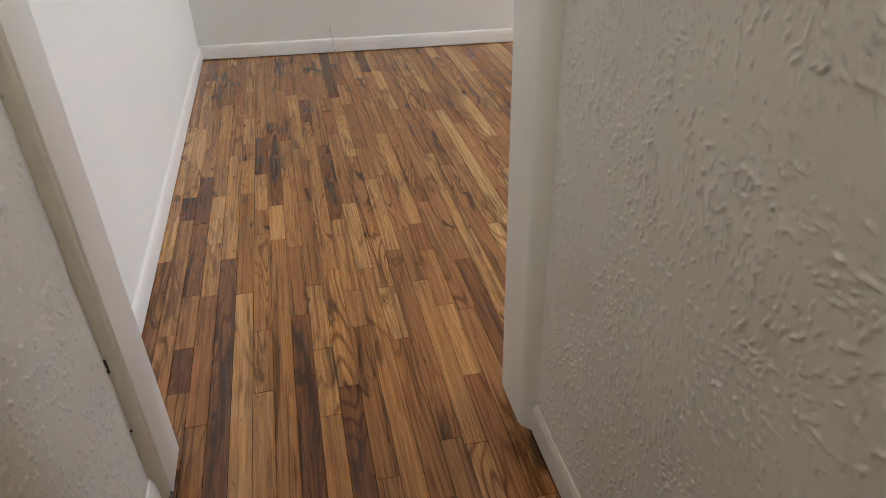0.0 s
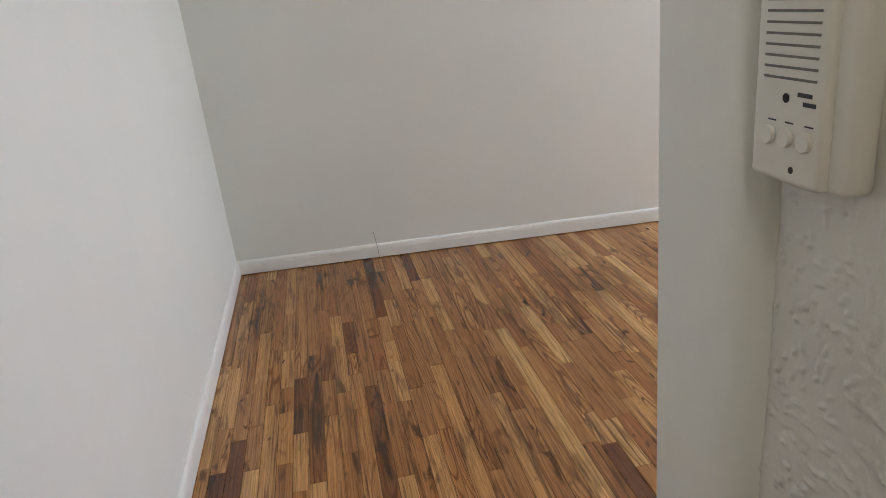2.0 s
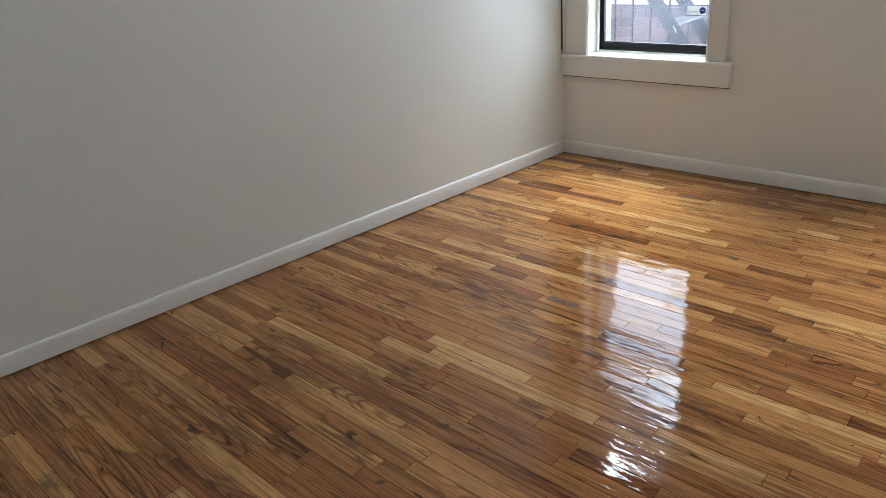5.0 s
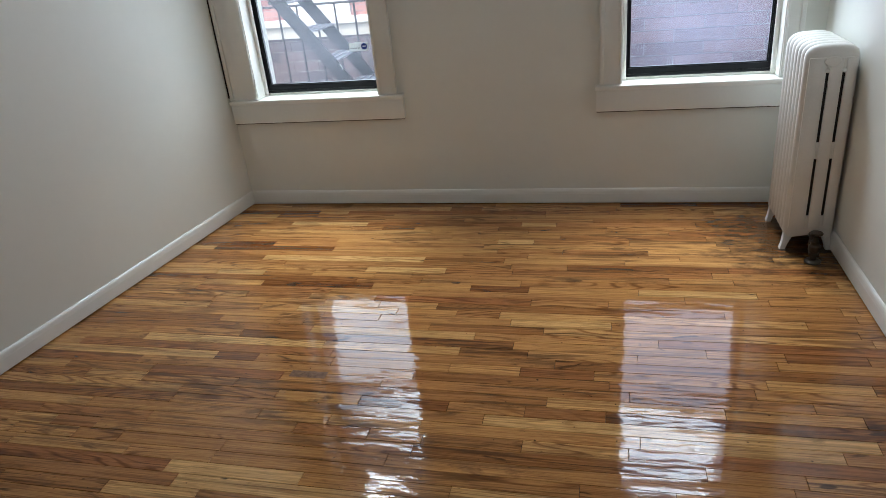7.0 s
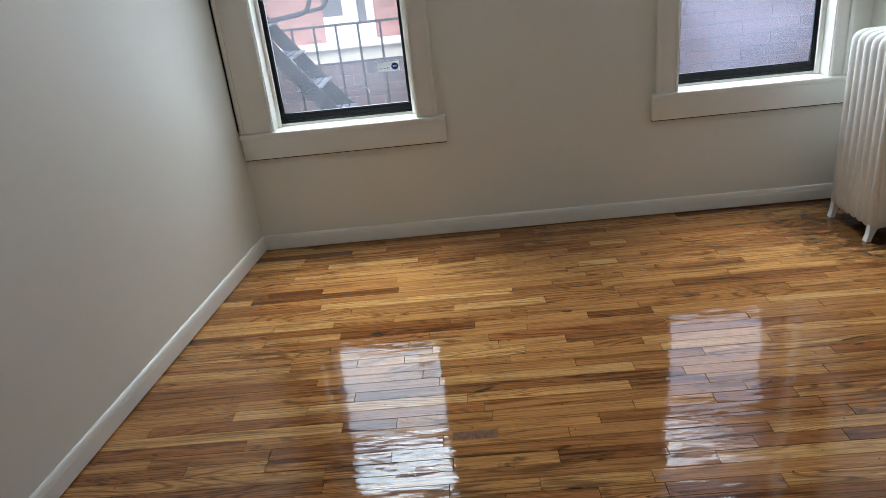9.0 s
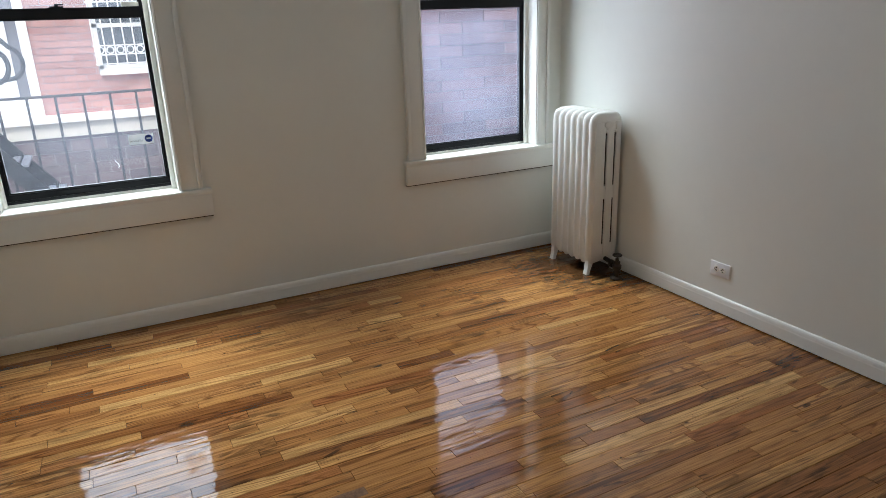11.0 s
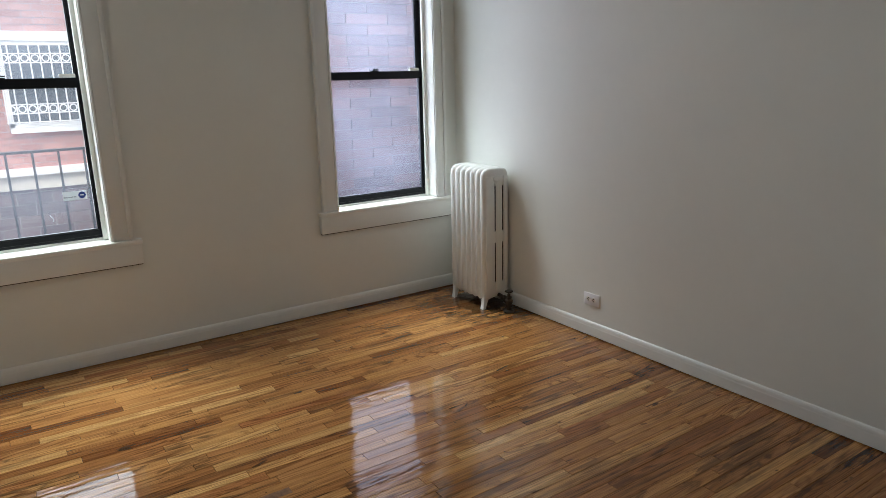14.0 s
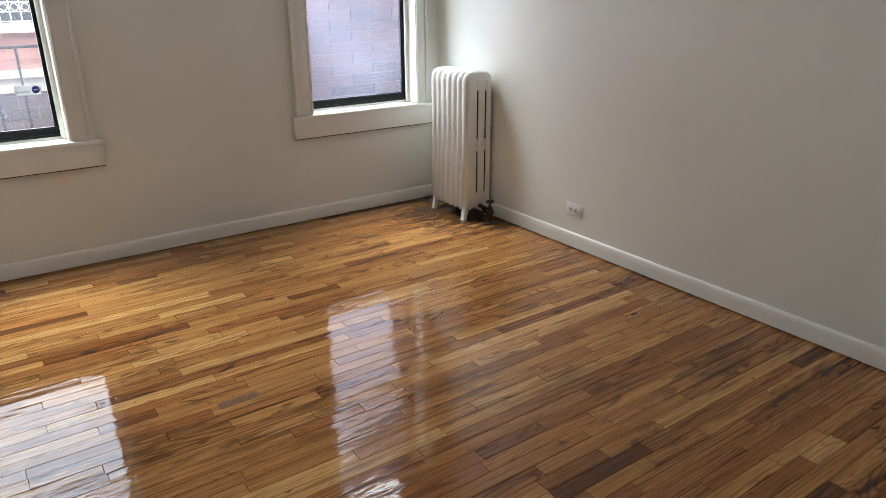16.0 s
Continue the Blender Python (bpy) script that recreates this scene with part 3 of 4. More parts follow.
# ---- radiator ----
def radiator():
    """Seven-section cast-iron column radiator standing on its end feet."""
    n_sec, pitch, xs, yf, yb, top = 7, 0.0555, 4.066, -3.522, -3.731, 0.942
    rad = thing("radiator", (xs, (yf + yb) / 2, 0), "old white-painted cast-iron column radiator in the corner", "radiator")
    for k in range(n_sec):
        xa = xs + k * pitch
        bm = bmesh.new()
        z0 = 0.058

        def ring(x, inset):
            """Outline of a section in the y-z plane with a domed top and rounded base."""
            pts = []
            ya, yb_ = yf - inset, yb + inset
            half, mid = (ya - yb_) / 2, (ya + yb_) / 2
            dome = 0.068
            for t in range(0, 13):
                a = math.pi * t / 12
                pts.append((mid + half * (abs(math.cos(a)) ** 0.62) * (1 if math.cos(a) > 0 else -1), top - inset - dome + dome * math.sin(a) ** 0.72))
            for y, z in ((yb_, z0 + 0.03 + inset), (yb_ + 0.02, z0 + inset), (mid, z0 + 0.012 + inset), (ya - 0.02, z0 + inset), (ya, z0 + 0.03 + inset)):
                pts.append((y, z))
            return [bm.verts.new((x, y, z)) for y, z in pts]

        gap = 0.0035
        prof = [(gap, 0.016), (gap + 0.006, 0.006), (gap + 0.015, 0.001), (pitch / 2, 0.0), (pitch - gap - 0.015, 0.001), (pitch - gap - 0.006, 0.006), (pitch - gap, 0.016)]
        rings = [ring(xa + dx, ins) for dx, ins in prof]
        for r0, r1 in zip(rings, rings[1:]):
            for i in range(len(r0)):
                j = (i + 1) % len(r0)
                bm.faces.new((r0[i], r0[j], r1[j], r1[i]))
        bm.faces.new(rings[0][::-1])
        bm.faces.new(rings[-1])
        sec = part("section", bm, RAD, rad, "rounded radiator section", True)
        if k in (0, n_sec - 1):
            # splayed feet under the end sections
            for y, d in ((yf, -1), (yb, 1)):
                bm = bmesh.new()
                x_a, x_b = xa + 0.006, xa + pitch - 0.006
                loops = []
                for z, out_y, in_y, thin in ((0.0, -0.006, 0.018, 0.005), (0.012, -0.003, 0.02, 0.006), (0.03, 0.002, 0.026, 0.006), (0.055, 0.004, 0.036, 0.006), (0.085, 0.006, 0.052, 0.008), (0.125, 0.016, 0.06, 0.01)):
                    loops.append([bm.verts.new(v) for v in ((x_a + thin, y + d * out_y, z), (x_b - thin, y + d * out_y, z), (x_b - thin, y + d * in_y, z), (x_a + thin, y + d * in_y, z))])
                bm.faces.new(loops[0])
                bm.faces.new(loops[-1])
                for l0, l1 in zip(loops, loops[1:]):
                    for i in range(4):
                        bm.faces.new((l0[i], l0[(i + 1) % 4], l1[(i + 1) % 4], l1[i]))
                part("foot", bm, RAD, rad, "splayed cast foot", True)
    # cast end face: three columns joined by bridges, shade between them painted as dark strips
    columns = ((-3.537, -3.606), (-3.618, -3.668), (-3.680, -3.716))
    for ya, yb_ in columns:
        block("column", (xs - 0.005, xs + 0.0034, yb_, ya, 0.112, 0.888), RAD, rad, 0.0035, "rounded cast column")
    for ya, yb_ in ((-3.6065, -3.6175), (-3.6685, -3.6795)):
        for z0, z1 in ((0.114, 0.178), (0.45, 0.524), (0.825, 0.886)):
            block("bridge", (xs - 0.0025, xs + 0.0033, yb_, ya, z0, z1), RAD, rad)
        for z0, z1 in ((0.1785, 0.4495), (0.5245, 0.8245)):
            block("slot_shade", (xs + 0.0012, xs + 0.0034, yb_, ya, z0, z1), DARK, rad, 0, "dark strip for the shade between columns")
    for y in (-3.612, -3.674):
        bm = bmesh.new()
        lathe(bm, (0, 0, 0), [(0.009, 0), (0.0085, 0.005), (0.004, 0.0075)], 12)
        bm.transform(pose(xs - 0.002, y, 0.834, 0, -90, 0))
        part("lug", bm, RAD, rad, "small cast lug", True)
    bm = bmesh.new()
    lathe(bm, (0, 0, 0), [(0.026, 0), (0.024, 0.004), (0.012, 0.006), (0.004, 0.006)], 20)
    bm.transform(pose(xs - 0.004, -3.626, 0.872, 0, -90, 0) @ Matrix.Diagonal((0.8, 1.3, 1, 1)))
    part("end_plug", bm, RAD, rad, "round cast boss", True)
    return rad


radiator()

valve = thing("radiator_valve", (3.945, -3.628, 0), "tarnished brass steam valve beside the radiator", "valve")
vx, vy = 3.945, -3.628
bm = bmesh.new()
lathe(bm, (vx, vy, 0.0), [(0.034, 0.0), (0.036, 0.006), (0.03, 0.013), (0.018, 0.016)])
part("floor_flange", bm, BRASS, valve, "brass floor flange", True)
bm = bmesh.new()
lathe(bm, (vx, vy, 0.014), [(0.014, 0), (0.014, 0.022), (0.023, 0.024), (0.023, 0.034), (0.019, 0.036), (0.026, 0.05), (0.026, 0.068), (0.018, 0.076), (0.019, 0.08), (0.019, 0.09), (0.011, 0.093), (0.010, 0.108), (0.005, 0.11)])
part("body", bm, BRASS, valve, "", True)
bm = bmesh.new()
tube(bm, [(vx, vy, 0.072), (vx + 0.05, vy - 0.008, 0.076), (vx + 0.085, vy - 0.012, 0.082), (vx + 0.122, vy - 0.014, 0.086)], 0.013, 12)
tube(bm, [(vx + 0.034, vy - 0.005, 0.075), (vx + 0.062, vy - 0.009, 0.078)], 0.021, 8)
part("union", bm, BRASS, valve, "brass union nut and pipe", True)
bm = bmesh.new()
lathe(bm, (vx, vy, 0.122), [(0.005, 0), (0.005, 0.012), (0.02, 0.013), (0.027, 0.017), (0.028, 0.022), (0.024, 0.026), (0.006, 0.027)], 14)
part("handwheel", bm, BRASS, valve, "dark valve handwheel", True)

# ---- wall outlet ----
outlet = thing("wall_outlet", (3.322, SOUTH, 0.226), "ivory duplex outlet plate mounted sideways", "outlet")
bm = bmesh.new()
box(bm, 3.262, 3.382, SOUTH, SOUTH + 0.006, 0.189, 0.263)
rounded(bm, 0.0025)
part("plate", bm, WHITE, outlet, "", True)
for cx in (3.302, 3.342):
    bm = bmesh.new()
    lathe(bm, (0, 0, 0), [(0.0165, 0), (0.0165, 0.0015), (0.0155, 0.0025)], 20)
    bm.transform(pose(cx, SOUTH + 0.0055, 0.226, -90, 0, 0))
    recept = part("receptacle", bm, PLASTIC, outlet, "round ivory receptacle", True)
    bm = bmesh.new()
    for dz in (-0.0065, 0.0065):
        box(bm, cx - 0.004, cx + 0.005, SOUTH + 0.0078, SOUTH + 0.0085, 0.226 + dz - 0.003, 0.226 + dz + 0.003)
    box(bm, cx + 0.0065, cx + 0.0122, SOUTH + 0.0078, SOUTH + 0.0086, 0.223, 0.229)
    part("slots", bm, DARK, recept, "dark contact slots")
bm = bmesh.new()
lathe(bm, (0, 0, 0), [(0.003, 0), (0.003, 0.001), (0.002, 0.0015)], 10)
bm.transform(pose(3.322, SOUTH + 0.006, 0.226, -90, 0, 0))
part("screw", bm, PLASTIC, outlet)


# ---- intercom on the hall wall ----
def bars_text(parent, cells, x, material):
    for y0, y1, z0, z1 in cells:
        bm = bmesh.new()
        box(bm, x - 0.0004, x, y0, y1, z0, z1)
        part("print", bm, material, parent)


IX = 0.992
intercom = thing("intercom", (HALL_R, -3.54, 1.41), "white plastic entry intercom with speaker slots and buttons", "intercom")
bm = bmesh.new()
box(bm, IX + 0.009, HALL_R, -3.575, -3.467, 1.283, 1.502)
rounded(bm, 0.009, 4)
part("housing", bm, PLASTIC, intercom, "white plastic back housing", True)
bm = bmesh.new()
box(bm, IX, IX + 0.02, -3.555, -3.466, 1.285, 1.50)
rounded(bm, 0.006, 3)
body = part("front_plate", bm, PLASTIC, intercom, "raised white front plate", True)
for k in range(9):
    z = 1.374 + 0.0088 * k
    bm = bmesh.new()
    box(bm, IX - 0.0006, IX + 0.002, -3.545, -3.480, z - 0.001, z + 0.001)
    part("speaker_slot", bm, SLOT, body)
bm = bmesh.new()
lathe(bm, (0, 0, 0), [(0.004, 0), (0.004, 0.0008)], 14)
bm.transform(pose(IX + 0.0003, -3.510, 1.358, 0, -90, 0))
part("microphone_hole", bm, DARK, body)
for y in (-3.491, -3.513, -3.537):
    bm = bmesh.new()
    lathe(bm, (0, 0, 0), [(0.0085, 0), (0.0085, 0.003), (0.0075, 0.0042)], 18)
    bm.transform(pose(IX + 0.0003, y, 1.325, 0, -90, 0))
    part("button", bm, PLASTIC, intercom, "round ivory push button", True)
bm = bmesh.new()
lathe(bm, (0, 0, 0), [(0.0032, 0), (0.0028, 0.001)], 10)
bm.transform(pose(IX + 0.0003, -3.522, 1.299, 0, -90, 0))
part("screw", bm, BRASS, intercom)
bars_text(body, [(-3.541, -3.524, 1.3605, 1.3640), (-3.546, -3.531, 1.3535, 1.3570)] + [(y - 0.008, y + 0.002, 1.3375, 1.3387) for y in (-3.491, -3.513, -3.537)], IX, INK)

# thin wire stub standing at the baseboard joint
bm = bmesh.new()
wy = north_y(0.832)
tube(bm, [(0.834, wy - 0.004, 0.0), (0.831, wy - 0.003, 0.07), (0.824, wy + 0.006, 0.13), (0.819, wy + 0.010, 0.168)], 0.0011, 6)
tagged(solid("wire_stub", bm, IRON), "thin grey wire rising from the floor at the baseboard", "wire")

# dark shrinkage gap between the north wall and the window casing
bm = bmesh.new()
box(bm, 4.652, 4.661, -0.4655, -0.4605, 0.70, 2.35)
crack = tagged(solid("wall_gap", bm, DARK), "narrow dark gap between wall and window casing", "gap", kind="structure")

# security sticker on the lower pane of the first window
sx = 4.7928
sticker = thing("window_sticker", (sx, -1.293, 0.938), "small white security sticker with a blue badge on glass", "sticker")
bm = bmesh.new()
box(bm, sx - 0.0006, sx, -1.35, -1.233, 0.915, 0.964)
part("sheet", bm, PAPER, sticker, "white sheet")
bm = bmesh.new()
lathe(bm, (0, 0, 0), [(0.019, 0), (0.019, 0.0006)], 8)
bm.transform(pose(sx - 0.0006, -1.326, 0.940, 0, -90, 0))
part("badge", bm, BLUE, sticker, "blue octagonal badge")
bm = bmesh.new()
box(bm, sx - 0.0014, sx - 0.0008, -1.336, -1.316, 0.937, 0.944)
part("badge_mark", bm, PAPER, sticker)
txt = bpy.data.curves.new("lettering", "FONT")
txt.body, txt.size, txt.extrude = "secured by", 0.0135, 0.0002
lettering = new("lettering", txt)
lettering.data.materials.append(INK)
lettering.matrix_world = pose(sx - 0.001, -1.238, 0.929, 90, 0, -90)
bpy.context.view_layer.update()
lettering.parent = sticker
lettering.matrix_parent_inverse = sticker.matrix_world.inverted()


# ---- outside: fire escape ----
def fire_escape():
    fe = thing("fire_escape", (5.9, -0.8, -0.2), "black iron fire escape with railing and steep stair", "fire escape")
    deck = -0.25
    for k in range(13):
        x = 4.95 + 0.15 * k
        block("deck_bar", (x, x + 0.05, -2.2, 1.8, deck - 0.03, deck), IRON, fe)
    for y in (-2.2, -0.3, 1.76):
        block("deck_joist", (4.89, 6.96, y, y + 0.05, deck - 0.09, deck - 0.032), IRON, fe)
    xr = 6.9
    block("top_rail", (xr - 0.02, xr + 0.02, -2.2, 1.8, 1.008, 1.026), IRON, fe, 0.004)
    block("bottom_rail", (xr - 0.015, xr + 0.015, -2.2, 1.8, -0.16, -0.13), IRON, fe)
    for k in range(22):
        y = -2.149 + 0.1815 * k
        bm = bmesh.new()
        tube(bm, [(xr, y, deck), (xr, y, 1.01)], 0.0095, 6)
        part("baluster", bm, IRON, fe)
    rise, run = 0.217, 0.163
    y0, z0 = -1.295, deck
    for xs in (5.93, 6.36):
        bm = bmesh.new()
        a, c = Vector((xs, y0 - 0.02, z0)), Vector((xs, y0 + run * 13.5, z0 + rise * 13.5))
        d = (c - a).normalized()
        up = Vector((0, -d.z, d.y)) * 0.05
        v = [bm.verts.new(p + o + Vector((s, 0, 0))) for s in (0, 0.014) for p, o in ((a, -up), (c, -up), (c, up), (a, up))]
        bm.faces.new(v[:4][::-1])
        bm.faces.new(v[4:])
        for i in range(4):
            bm.faces.new((v[i], v[(i + 1) % 4], v[4 + (i + 1) % 4], v[4 + i]))
        part("stringer", bm, IRON, fe, "black steel stair stringer")
        # bent round handrail ending in a loop above the stair
        bm = bmesh.new()
        out = 0.62 if xs < 6 else 0.67
        loop = [(xs, 0.20, 2.40), (xs, 0.12 - out, 1.55)] + [(xs, -out - 0.09 * math.sin(radians(a)), 1.28 + 0.1 * math.cos(radians(a))) for a in range(20, 181, 20)] + [(xs, 0.17 - out, 1.16), (xs, 0.42 - out, 1.13)]
        tube(bm, loop, 0.014, 8)
        part("hand_loop", bm, IRON, fe, "bent round handrail", True)
    for k in range(1, 13):
        y, z = y0 + run * (k + 0.28), z0 + rise * (k + 0.28)
        for q in (0, 0.062, 0.124):
            block("tread_slat", (5.945, 6.36, y - 0.1 + q, y - 0.055 + q, z, z + 0.012), TREAD, fe, 0, "worn pale metal tread slat")
    return fe


fire_escape()


def courses(name, bm_fn, parent, material, kind_label):
    ob = part(name, bm_fn, material, parent, kind_label)
    ob["kind"] = "stuff"
    return ob


def brick_face(bm, x, y0, y1, z0, z1, length, height, joint, depth, holes=()):
    """Bricks in running bond on the plane x, facing west."""
    row, z = 0, z0
    while z < z1 - 0.01:
        y = y0 - (length / 2 if row % 2 else 0)
        while y < y1:
            a, b = max(y, y0), min(y + length - joint, y1)
            for h0, h1, hz0, hz1 in holes:
                if z + height > hz0 and z < hz1:
                    if a >= h0 and b <= h1:
                        a = b
                    elif a < h0 < b:
                        b = h0
                    elif a < h1 < b:
                        a = h1
            if b - a > 0.02:
                d = depth * (0.8 + 0.4 * random.random())
                zt = min(z + height - joint, z1)
                v = [bm.verts.new(p) for p in ((x, a, z), (x, b, z), (x, b, zt), (x, a, zt), (x - d, a, z), (x - d, b, z), (x - d, b, zt), (x - d, a, zt))]
                for f in ((4, 7, 6, 5), (0, 4, 5, 1), (3, 2, 6, 7), (0, 3, 7, 4), (1, 5, 6, 2)):
                    bm.faces.new([v[i] for i in f])
            y += length
        z += height
        row += 1


# brick wing close to the second window
wing = thing("brick_wing", (6.5, -5, -3), "purple-red brick wing of the next house, close by", "building")
block("wall", (6.5, 9.6, -9.0, -2.62, -4.0, 4.4), MORTAR, wing, 0, "mortar backing")
bm = bmesh.new()
brick_face(bm, 6.499, -6.4, -2.62, -1.2, 3.9, 0.43, 0.094, 0.009, 0.008)
courses("brick_courses", bm, wing, BRICK_NEAR, "long purple-red bricks")
block("side_wall", (6.5, 9.6, -2.62, -2.6, -4.0, 4.4), BRICK_NEAR, wing, 0, "purple-red side wall")

# far red brick house with barred window, door, ledge and dark base
house = thing("brick_house", (11.5, -1, -4), "pale red brick house with white barred window", "building")
FX = 11.0
block("wall", (FX, FX + 0.4, -3.4, 6.0, -4.0, 4.6), MORTAR, house)
bm = bmesh.new()
brick_face(bm, FX - 0.001, -3.4, 4.0, 0.3, 4.2, 0.24, 0.082, 0.009, 0.008, ((-2.3, -1.27, 1.0, 2.18), (-0.585, 0.12, 0.3, 3.2), (1.06, 2.1, 0.3, 3.2)))
courses("brick_courses", bm, house, BRICK_FAR, "pale red bricks")
block("lintel", (FX - 0.05, FX, -2.3, -1.12, 2.065, 2.18), WHITE, house, 0, "white stone lintel")
block("window_sill", (FX - 0.08, FX, -2.3, -1.285, 0.93, 1.0), WHITE, house, 0, "white stone sill")
fw = new("window")
fw.parent = house
fw.matrix_parent_inverse = house.matrix_world.inverted()
block("pane", (FX - 0.006, FX - 0.002, -2.3, -1.285, 1.0, 2.065), SLATE, fw, 0, "dark window glass")
for z in (1.0, 1.5, 2.01):
    block("sash_rail", (FX - 0.02, FX - 0.007, -2.3, -1.285, z, z + 0.05), WHITE, fw)
for y in (-2.3, -1.335):
    block("sash_stile", (FX - 0.02, FX - 0.007, y, y + 0.05, 1.0, 2.065), WHITE, fw)
grille = new("window_guard")
grille.parent = house
grille.matrix_parent_inverse = house.matrix_world.inverted()
for k in range(8):
    y = -1.27 - 0.115 * k
    block("bar", (FX - 0.125, FX - 0.109, y - 0.008, y + 0.008, 1.05, 2.04), WHITE, grille)
for z in (1.06, 1.17, 1.28, 1.79, 1.9, 2.02):
    block("cross_bar", (FX - 0.128, FX - 0.108, -2.3, -1.25, z, z + 0.014), WHITE, grille)
for zc in (1.232, 1.852):
    for k in range(7):
        bm = bmesh.new()
        tube(bm, [(FX - 0.118, -1.3275 - 0.115 * k + 0.04 * math.cos(t), zc + 0.04 * math.sin(t)) for t in [2 * math.pi * i / 12 for i in range(13)]], 0.008, 5)
        part("scroll_ring", bm, WHITE, grille)
# white framed door
dr = new("door")
dr.parent = house
dr.matrix_parent_inverse = house.matrix_world.inverted()
block("door_frame", (FX - 0.04, FX - 0.002, -0.585, -0.48, 0.4, 3.2), WHITE, dr)
block("door_frame", (FX - 0.04, FX - 0.002, -0.36, -0.16, 0.4, 3.2), WHITE, dr)
block("sidelight", (FX - 0.02, FX - 0.004, -0.48, -0.36, 0.7, 3.2), DOORGREY, dr, 0, "narrow dark sidelight")
block("door_panel", (FX - 0.02, FX - 0.004, -0.16, 0.12, 0.82, 3.2), DOORGREY, dr, 0, "mauve-grey door leaf")
block("kick_panel", (FX - 0.038, FX - 0.003, -0.48, -0.36, 0.4, 0.7), WHITE, dr, 0, "white kick panel")
block("kick_panel", (FX - 0.038, FX - 0.003, -0.16, 0.12, 0.4, 0.82), WHITE, dr, 0, "white kick panel")
# white door with a barred light, further along
dr = new("door")
dr.parent = house
dr.matrix_parent_inverse = house.matrix_world.inverted()
for y in (1.06, 1.98):
    block("door_frame", (FX - 0.05, FX - 0.002, y, y + 0.12, 0.4, 3.2), WHITE, dr)
block("door_panel", (FX - 0.03, FX - 0.003, 1.18, 1.98, 0.4, 1.05), WHITE, dr, 0, "white door panel")
block("door_light", (FX - 0.02, FX - 0.003, 1.18, 1.98, 1.05, 3.2), SLATE, dr, 0, "dark door glass")
for k in range(7):
    block("bar", (FX - 0.045, FX - 0.03, 1.22 + 0.11 * k, 1.236 + 0.11 * k, 1.05, 3.2), WHITE, dr)
for z in (1.05, 1.32, 1.59, 1.86):
    block("cross_bar", (FX - 0.048, FX - 0.028, 1.18, 1.98, z, z + 0.016), WHITE, dr)
LX = 10.75
block("ledge_cap", (LX - 0.1, FX, -3.4, 6.0, 0.42, 0.485), WHITE, house, 0, "white painted ledge")
block("ledge_band", (LX - 0.04, FX, -3.4, 6.0, 0.24, 0.42), CREAM, house, 0, "cream stone band")
block("base_wall", (LX, FX, -3.4, 6.0, -4.0, 0.24), MORTAR, house)
bm = bmesh.new()
brick_face(bm, LX - 0.001, -3.4, 4.0, -1.9, 0.24, 0.40, 0.15, 0.008, 0.01)
courses("block_courses", bm, house, BRICK_DARK, "dark purple-brown base blocks")

bm = bmesh.new()
box(bm, -120, 120, -120, 120, -4.3, -4.0)
tagged(solid("ground", bm, GREY), "grey paved yard far below the windows", "ground", kind="structure")
block_own = bmesh.new()
box(block_own, -0.16, EAST + 0.3, -5.74, 0.3, -4.0, -0.21)
tagged(solid("house_base", block_own, GREY), "plain wall of the house below the flat", "wall", kind="structure")

# ---- unseen ceiling lamp, added behind the walk to light the hall ----
lamp = thing("unseen_hall_lamp", (0.57, -4.95, CEILING), "unseen round ceiling lamp added to light the hall", "lamp")
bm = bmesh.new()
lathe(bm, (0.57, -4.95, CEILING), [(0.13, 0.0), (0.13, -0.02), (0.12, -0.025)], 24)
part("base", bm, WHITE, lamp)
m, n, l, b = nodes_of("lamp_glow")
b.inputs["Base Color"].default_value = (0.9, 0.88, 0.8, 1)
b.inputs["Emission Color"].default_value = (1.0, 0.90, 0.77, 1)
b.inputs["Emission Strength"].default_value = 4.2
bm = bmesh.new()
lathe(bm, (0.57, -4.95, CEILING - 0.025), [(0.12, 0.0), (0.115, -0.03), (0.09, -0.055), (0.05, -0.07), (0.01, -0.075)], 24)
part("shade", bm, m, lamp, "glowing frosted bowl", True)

# ---- floor strips ----
STRIP, GAP, THICK = 0.05715, 0.0013, 0.014
LENGTHS = [0.19, 0.27, 0.33, 0.41, 0.48, 0.58, 0.72, 0.9, 1.2]
strip_meshes = {}


def strip_geometry(length, x=0.0, y=0.0, z=0.0, tilt=0.0, pitch=0.0):
    """A strip with eased top edges, centred on x, y, its top at z."""
    w, h, e = STRIP / 2 - GAP / 2, length / 2 - GAP / 2, 0.0007
    out = []
    for dx, dy, dz in ((w, h, -THICK), (w, h, -e), (w - e, h - e, 0)):
        for sx, sy in ((-1, -1), (1, -1), (1, 1), (-1, 1)):
            out.append((x + sx * dx, y + sy * dy, z + dz + tilt * sx * dx + pitch * sy * dy))
    f = [(8, 9, 10, 11)]
    for r in (0, 4):
        for i in range(4):
            j = (i + 1) % 4
            f.append((r + i, r + j, r + 4 + j, r + 4 + i))
    return out, f


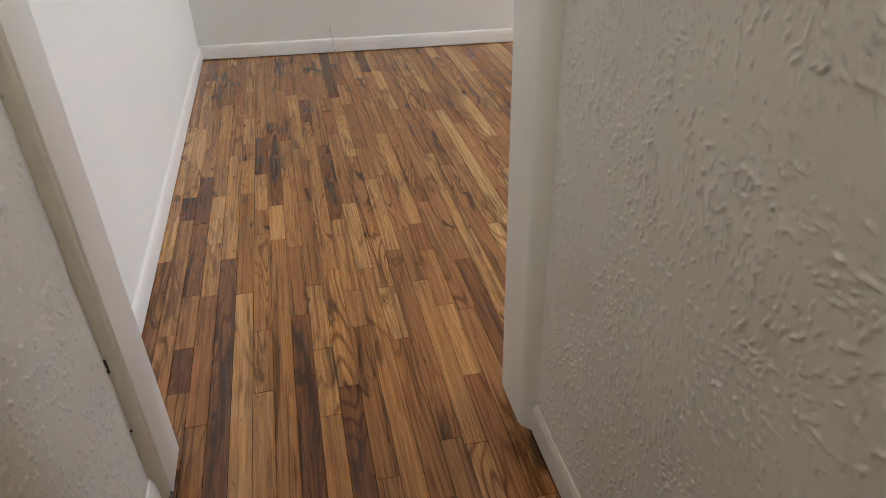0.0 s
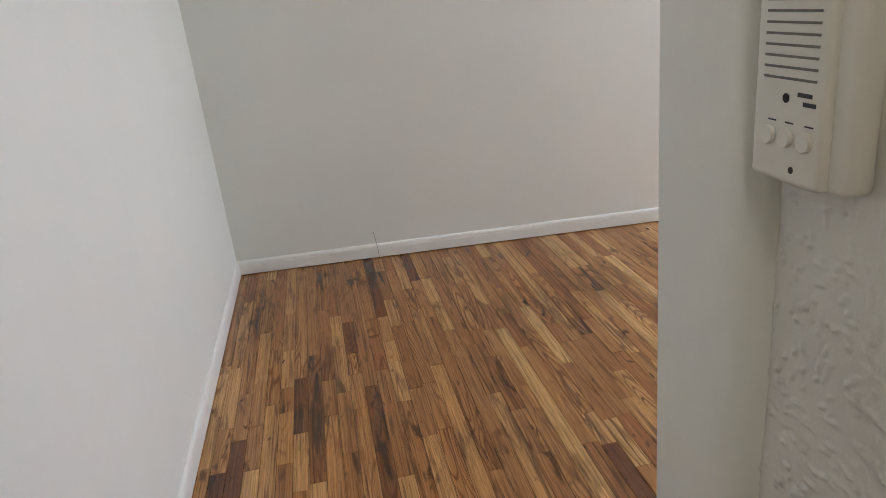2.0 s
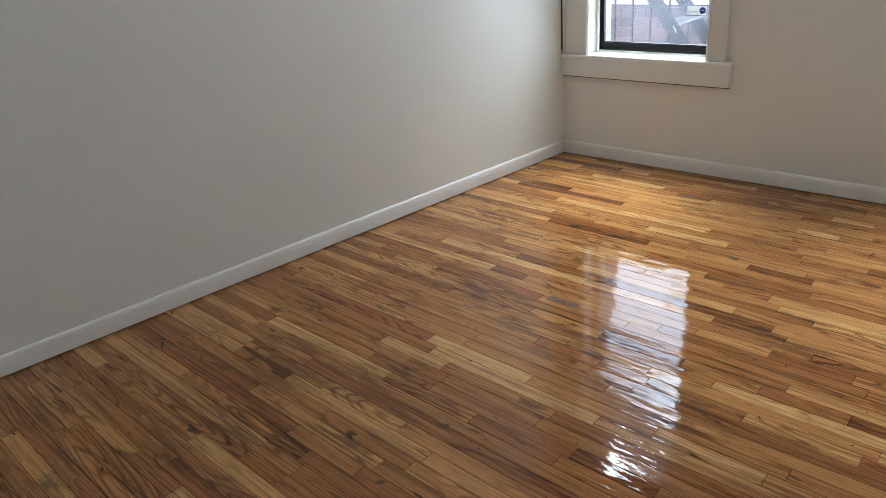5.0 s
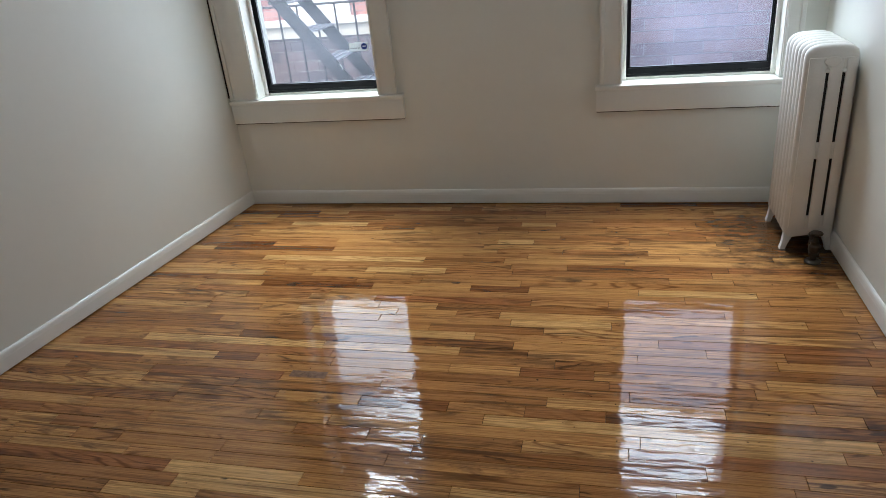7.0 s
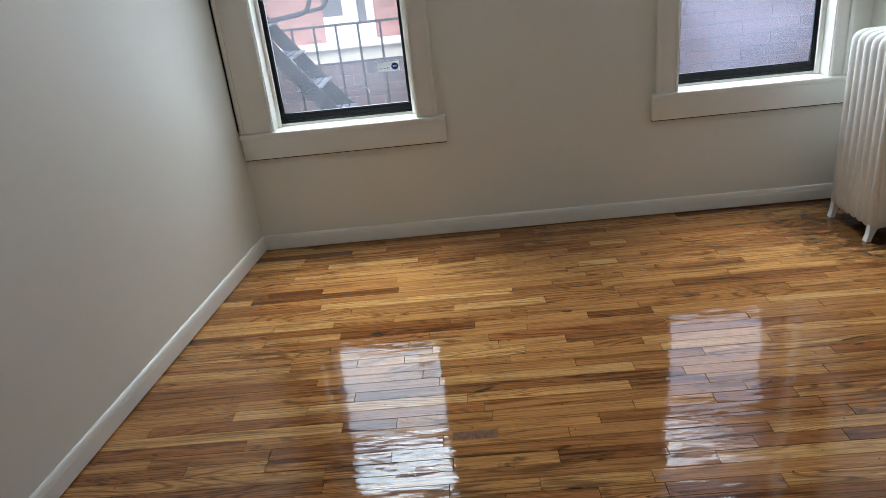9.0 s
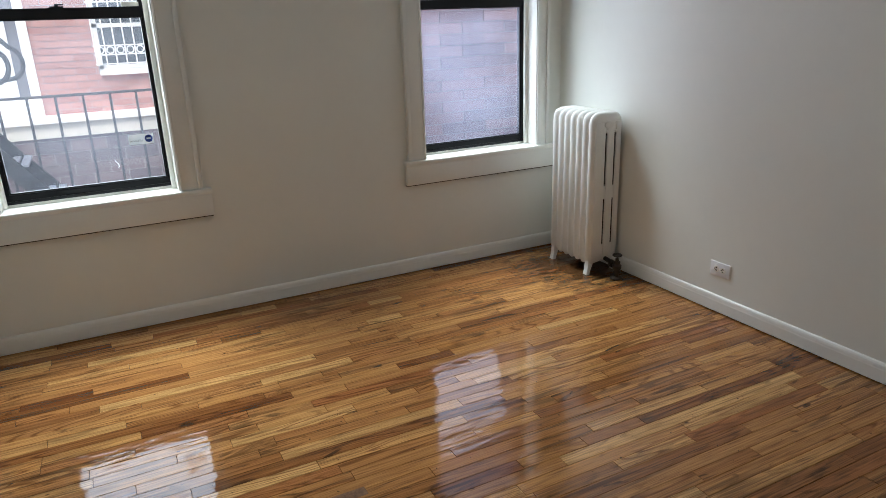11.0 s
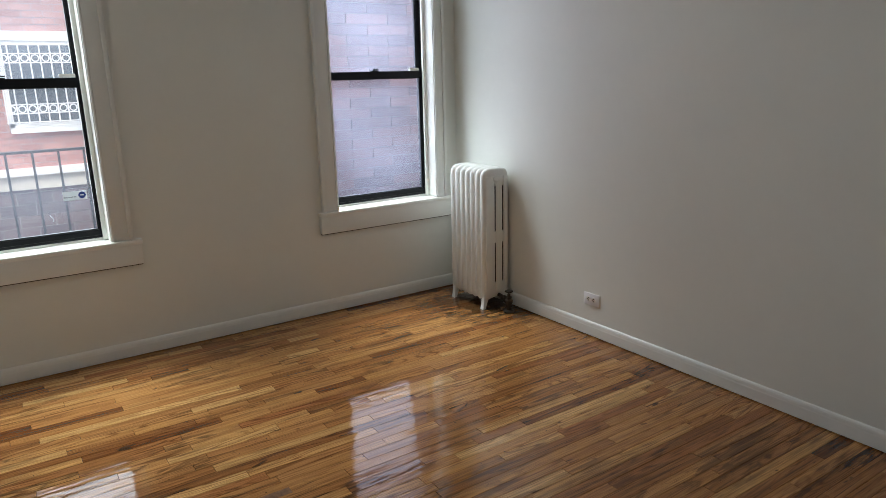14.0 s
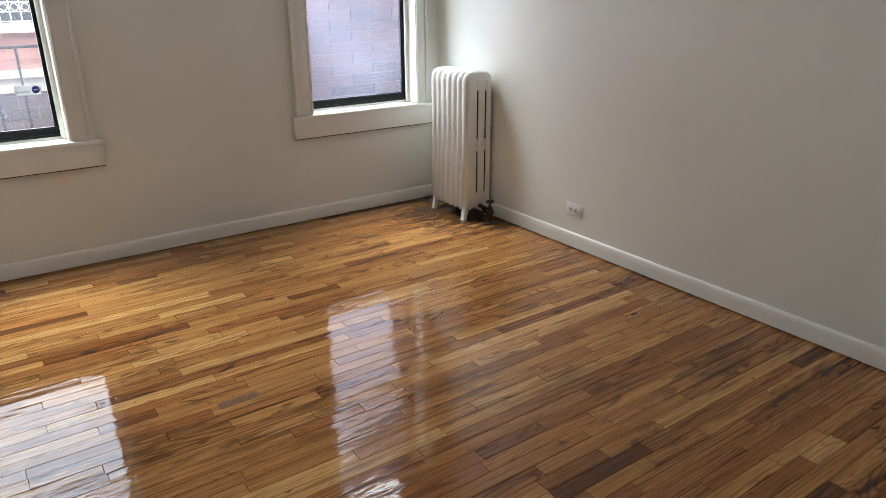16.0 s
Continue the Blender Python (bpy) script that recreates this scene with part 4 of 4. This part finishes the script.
strip_rng = random.Random(11)
rest_v, rest_f, made = [], [], 0
rows = int((EAST + 0.04) / STRIP) + 1
for i in range(rows):
    x = WEST + STRIP * (i + 0.5)
    in_hall = HALL_L - 0.03 < x < HALL_R + 0.03
    south = -5.62 if in_hall else (SOUTH - 0.02 if x > 1.1 else DOOR_Y1 - 0.06)
    y = north_y(x) + 0.06 - strip_rng.random() * 0.02
    while y > south:
        length = strip_rng.choice(LENGTHS)
        whole = length <= y - south
        length = length if whole else max(0.01, y - south)
        yc, z = y - length / 2, -0.0002 * strip_rng.random()
        tilt, pitch = strip_rng.gauss(0, 0.0045), strip_rng.gauss(0, 0.0009)
        near = 0.02 < x < 2.55 and -4.1 < yc < -0.3
        if near and whole and made < 300:
            if length not in strip_meshes:
                v, f = strip_geometry(length)
                me = bpy.data.meshes.new("plank")
                me.from_pydata(v, [], f)
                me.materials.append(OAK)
                strip_meshes[length] = me
            ob = new("plank", strip_meshes[length])
            ob.matrix_world = pose(x, yc, z, math.degrees(pitch), math.degrees(-tilt), 0)
            ob.parent = floor
            made += 1
        else:
            v, f = strip_geometry(length, x, yc, z, tilt, pitch)
            k = len(rest_v)
            rest_v += v
            rest_f += [tuple(k + q for q in face) for face in f]
        y -= length
me = bpy.data.meshes.new("plank_field")
me.from_pydata(rest_v, [], rest_f)
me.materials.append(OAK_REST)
field = new("plank_field", me)
field.parent = floor
field["kind"] = "stuff"

# rough patch where the varnish has lifted along a joint
grid_y, grid_x = np.meshgrid(np.linspace(-0.075, 0.075, 46), np.linspace(-0.021, 0.021, 16))
bump_rng = np.random.default_rng(4)
fade = np.clip(1 - (grid_y / 0.075) ** 2, 0, 1) * np.clip(1 - (grid_x / 0.021) ** 2, 0, 1)
lift = 0.0003 + fade * (0.0004 + 0.0011 * bump_rng.random(grid_y.shape) ** 2)
patch_v = np.stack([2.891 + grid_x, -1.606 + grid_y, lift], -1).reshape(-1, 3)
patch_k = (np.arange(15)[:, None] * 46 + np.arange(45)[None]).ravel()
me = bpy.data.meshes.new("varnish_crust")
me.from_pydata(patch_v.tolist(), [], np.stack([patch_k, patch_k + 1, patch_k + 47, patch_k + 46], -1)[:, ::-1].tolist())
me.materials.append(paint("lifted_varnish", (0.16, 0.075, 0.03), 0.85, 0.45, 60, ((300, 0.3),), 0.001))
crust = new("varnish_crust", me)
crust.parent = floor
crust["label"] = "rough patch of lifted varnish along a joint"
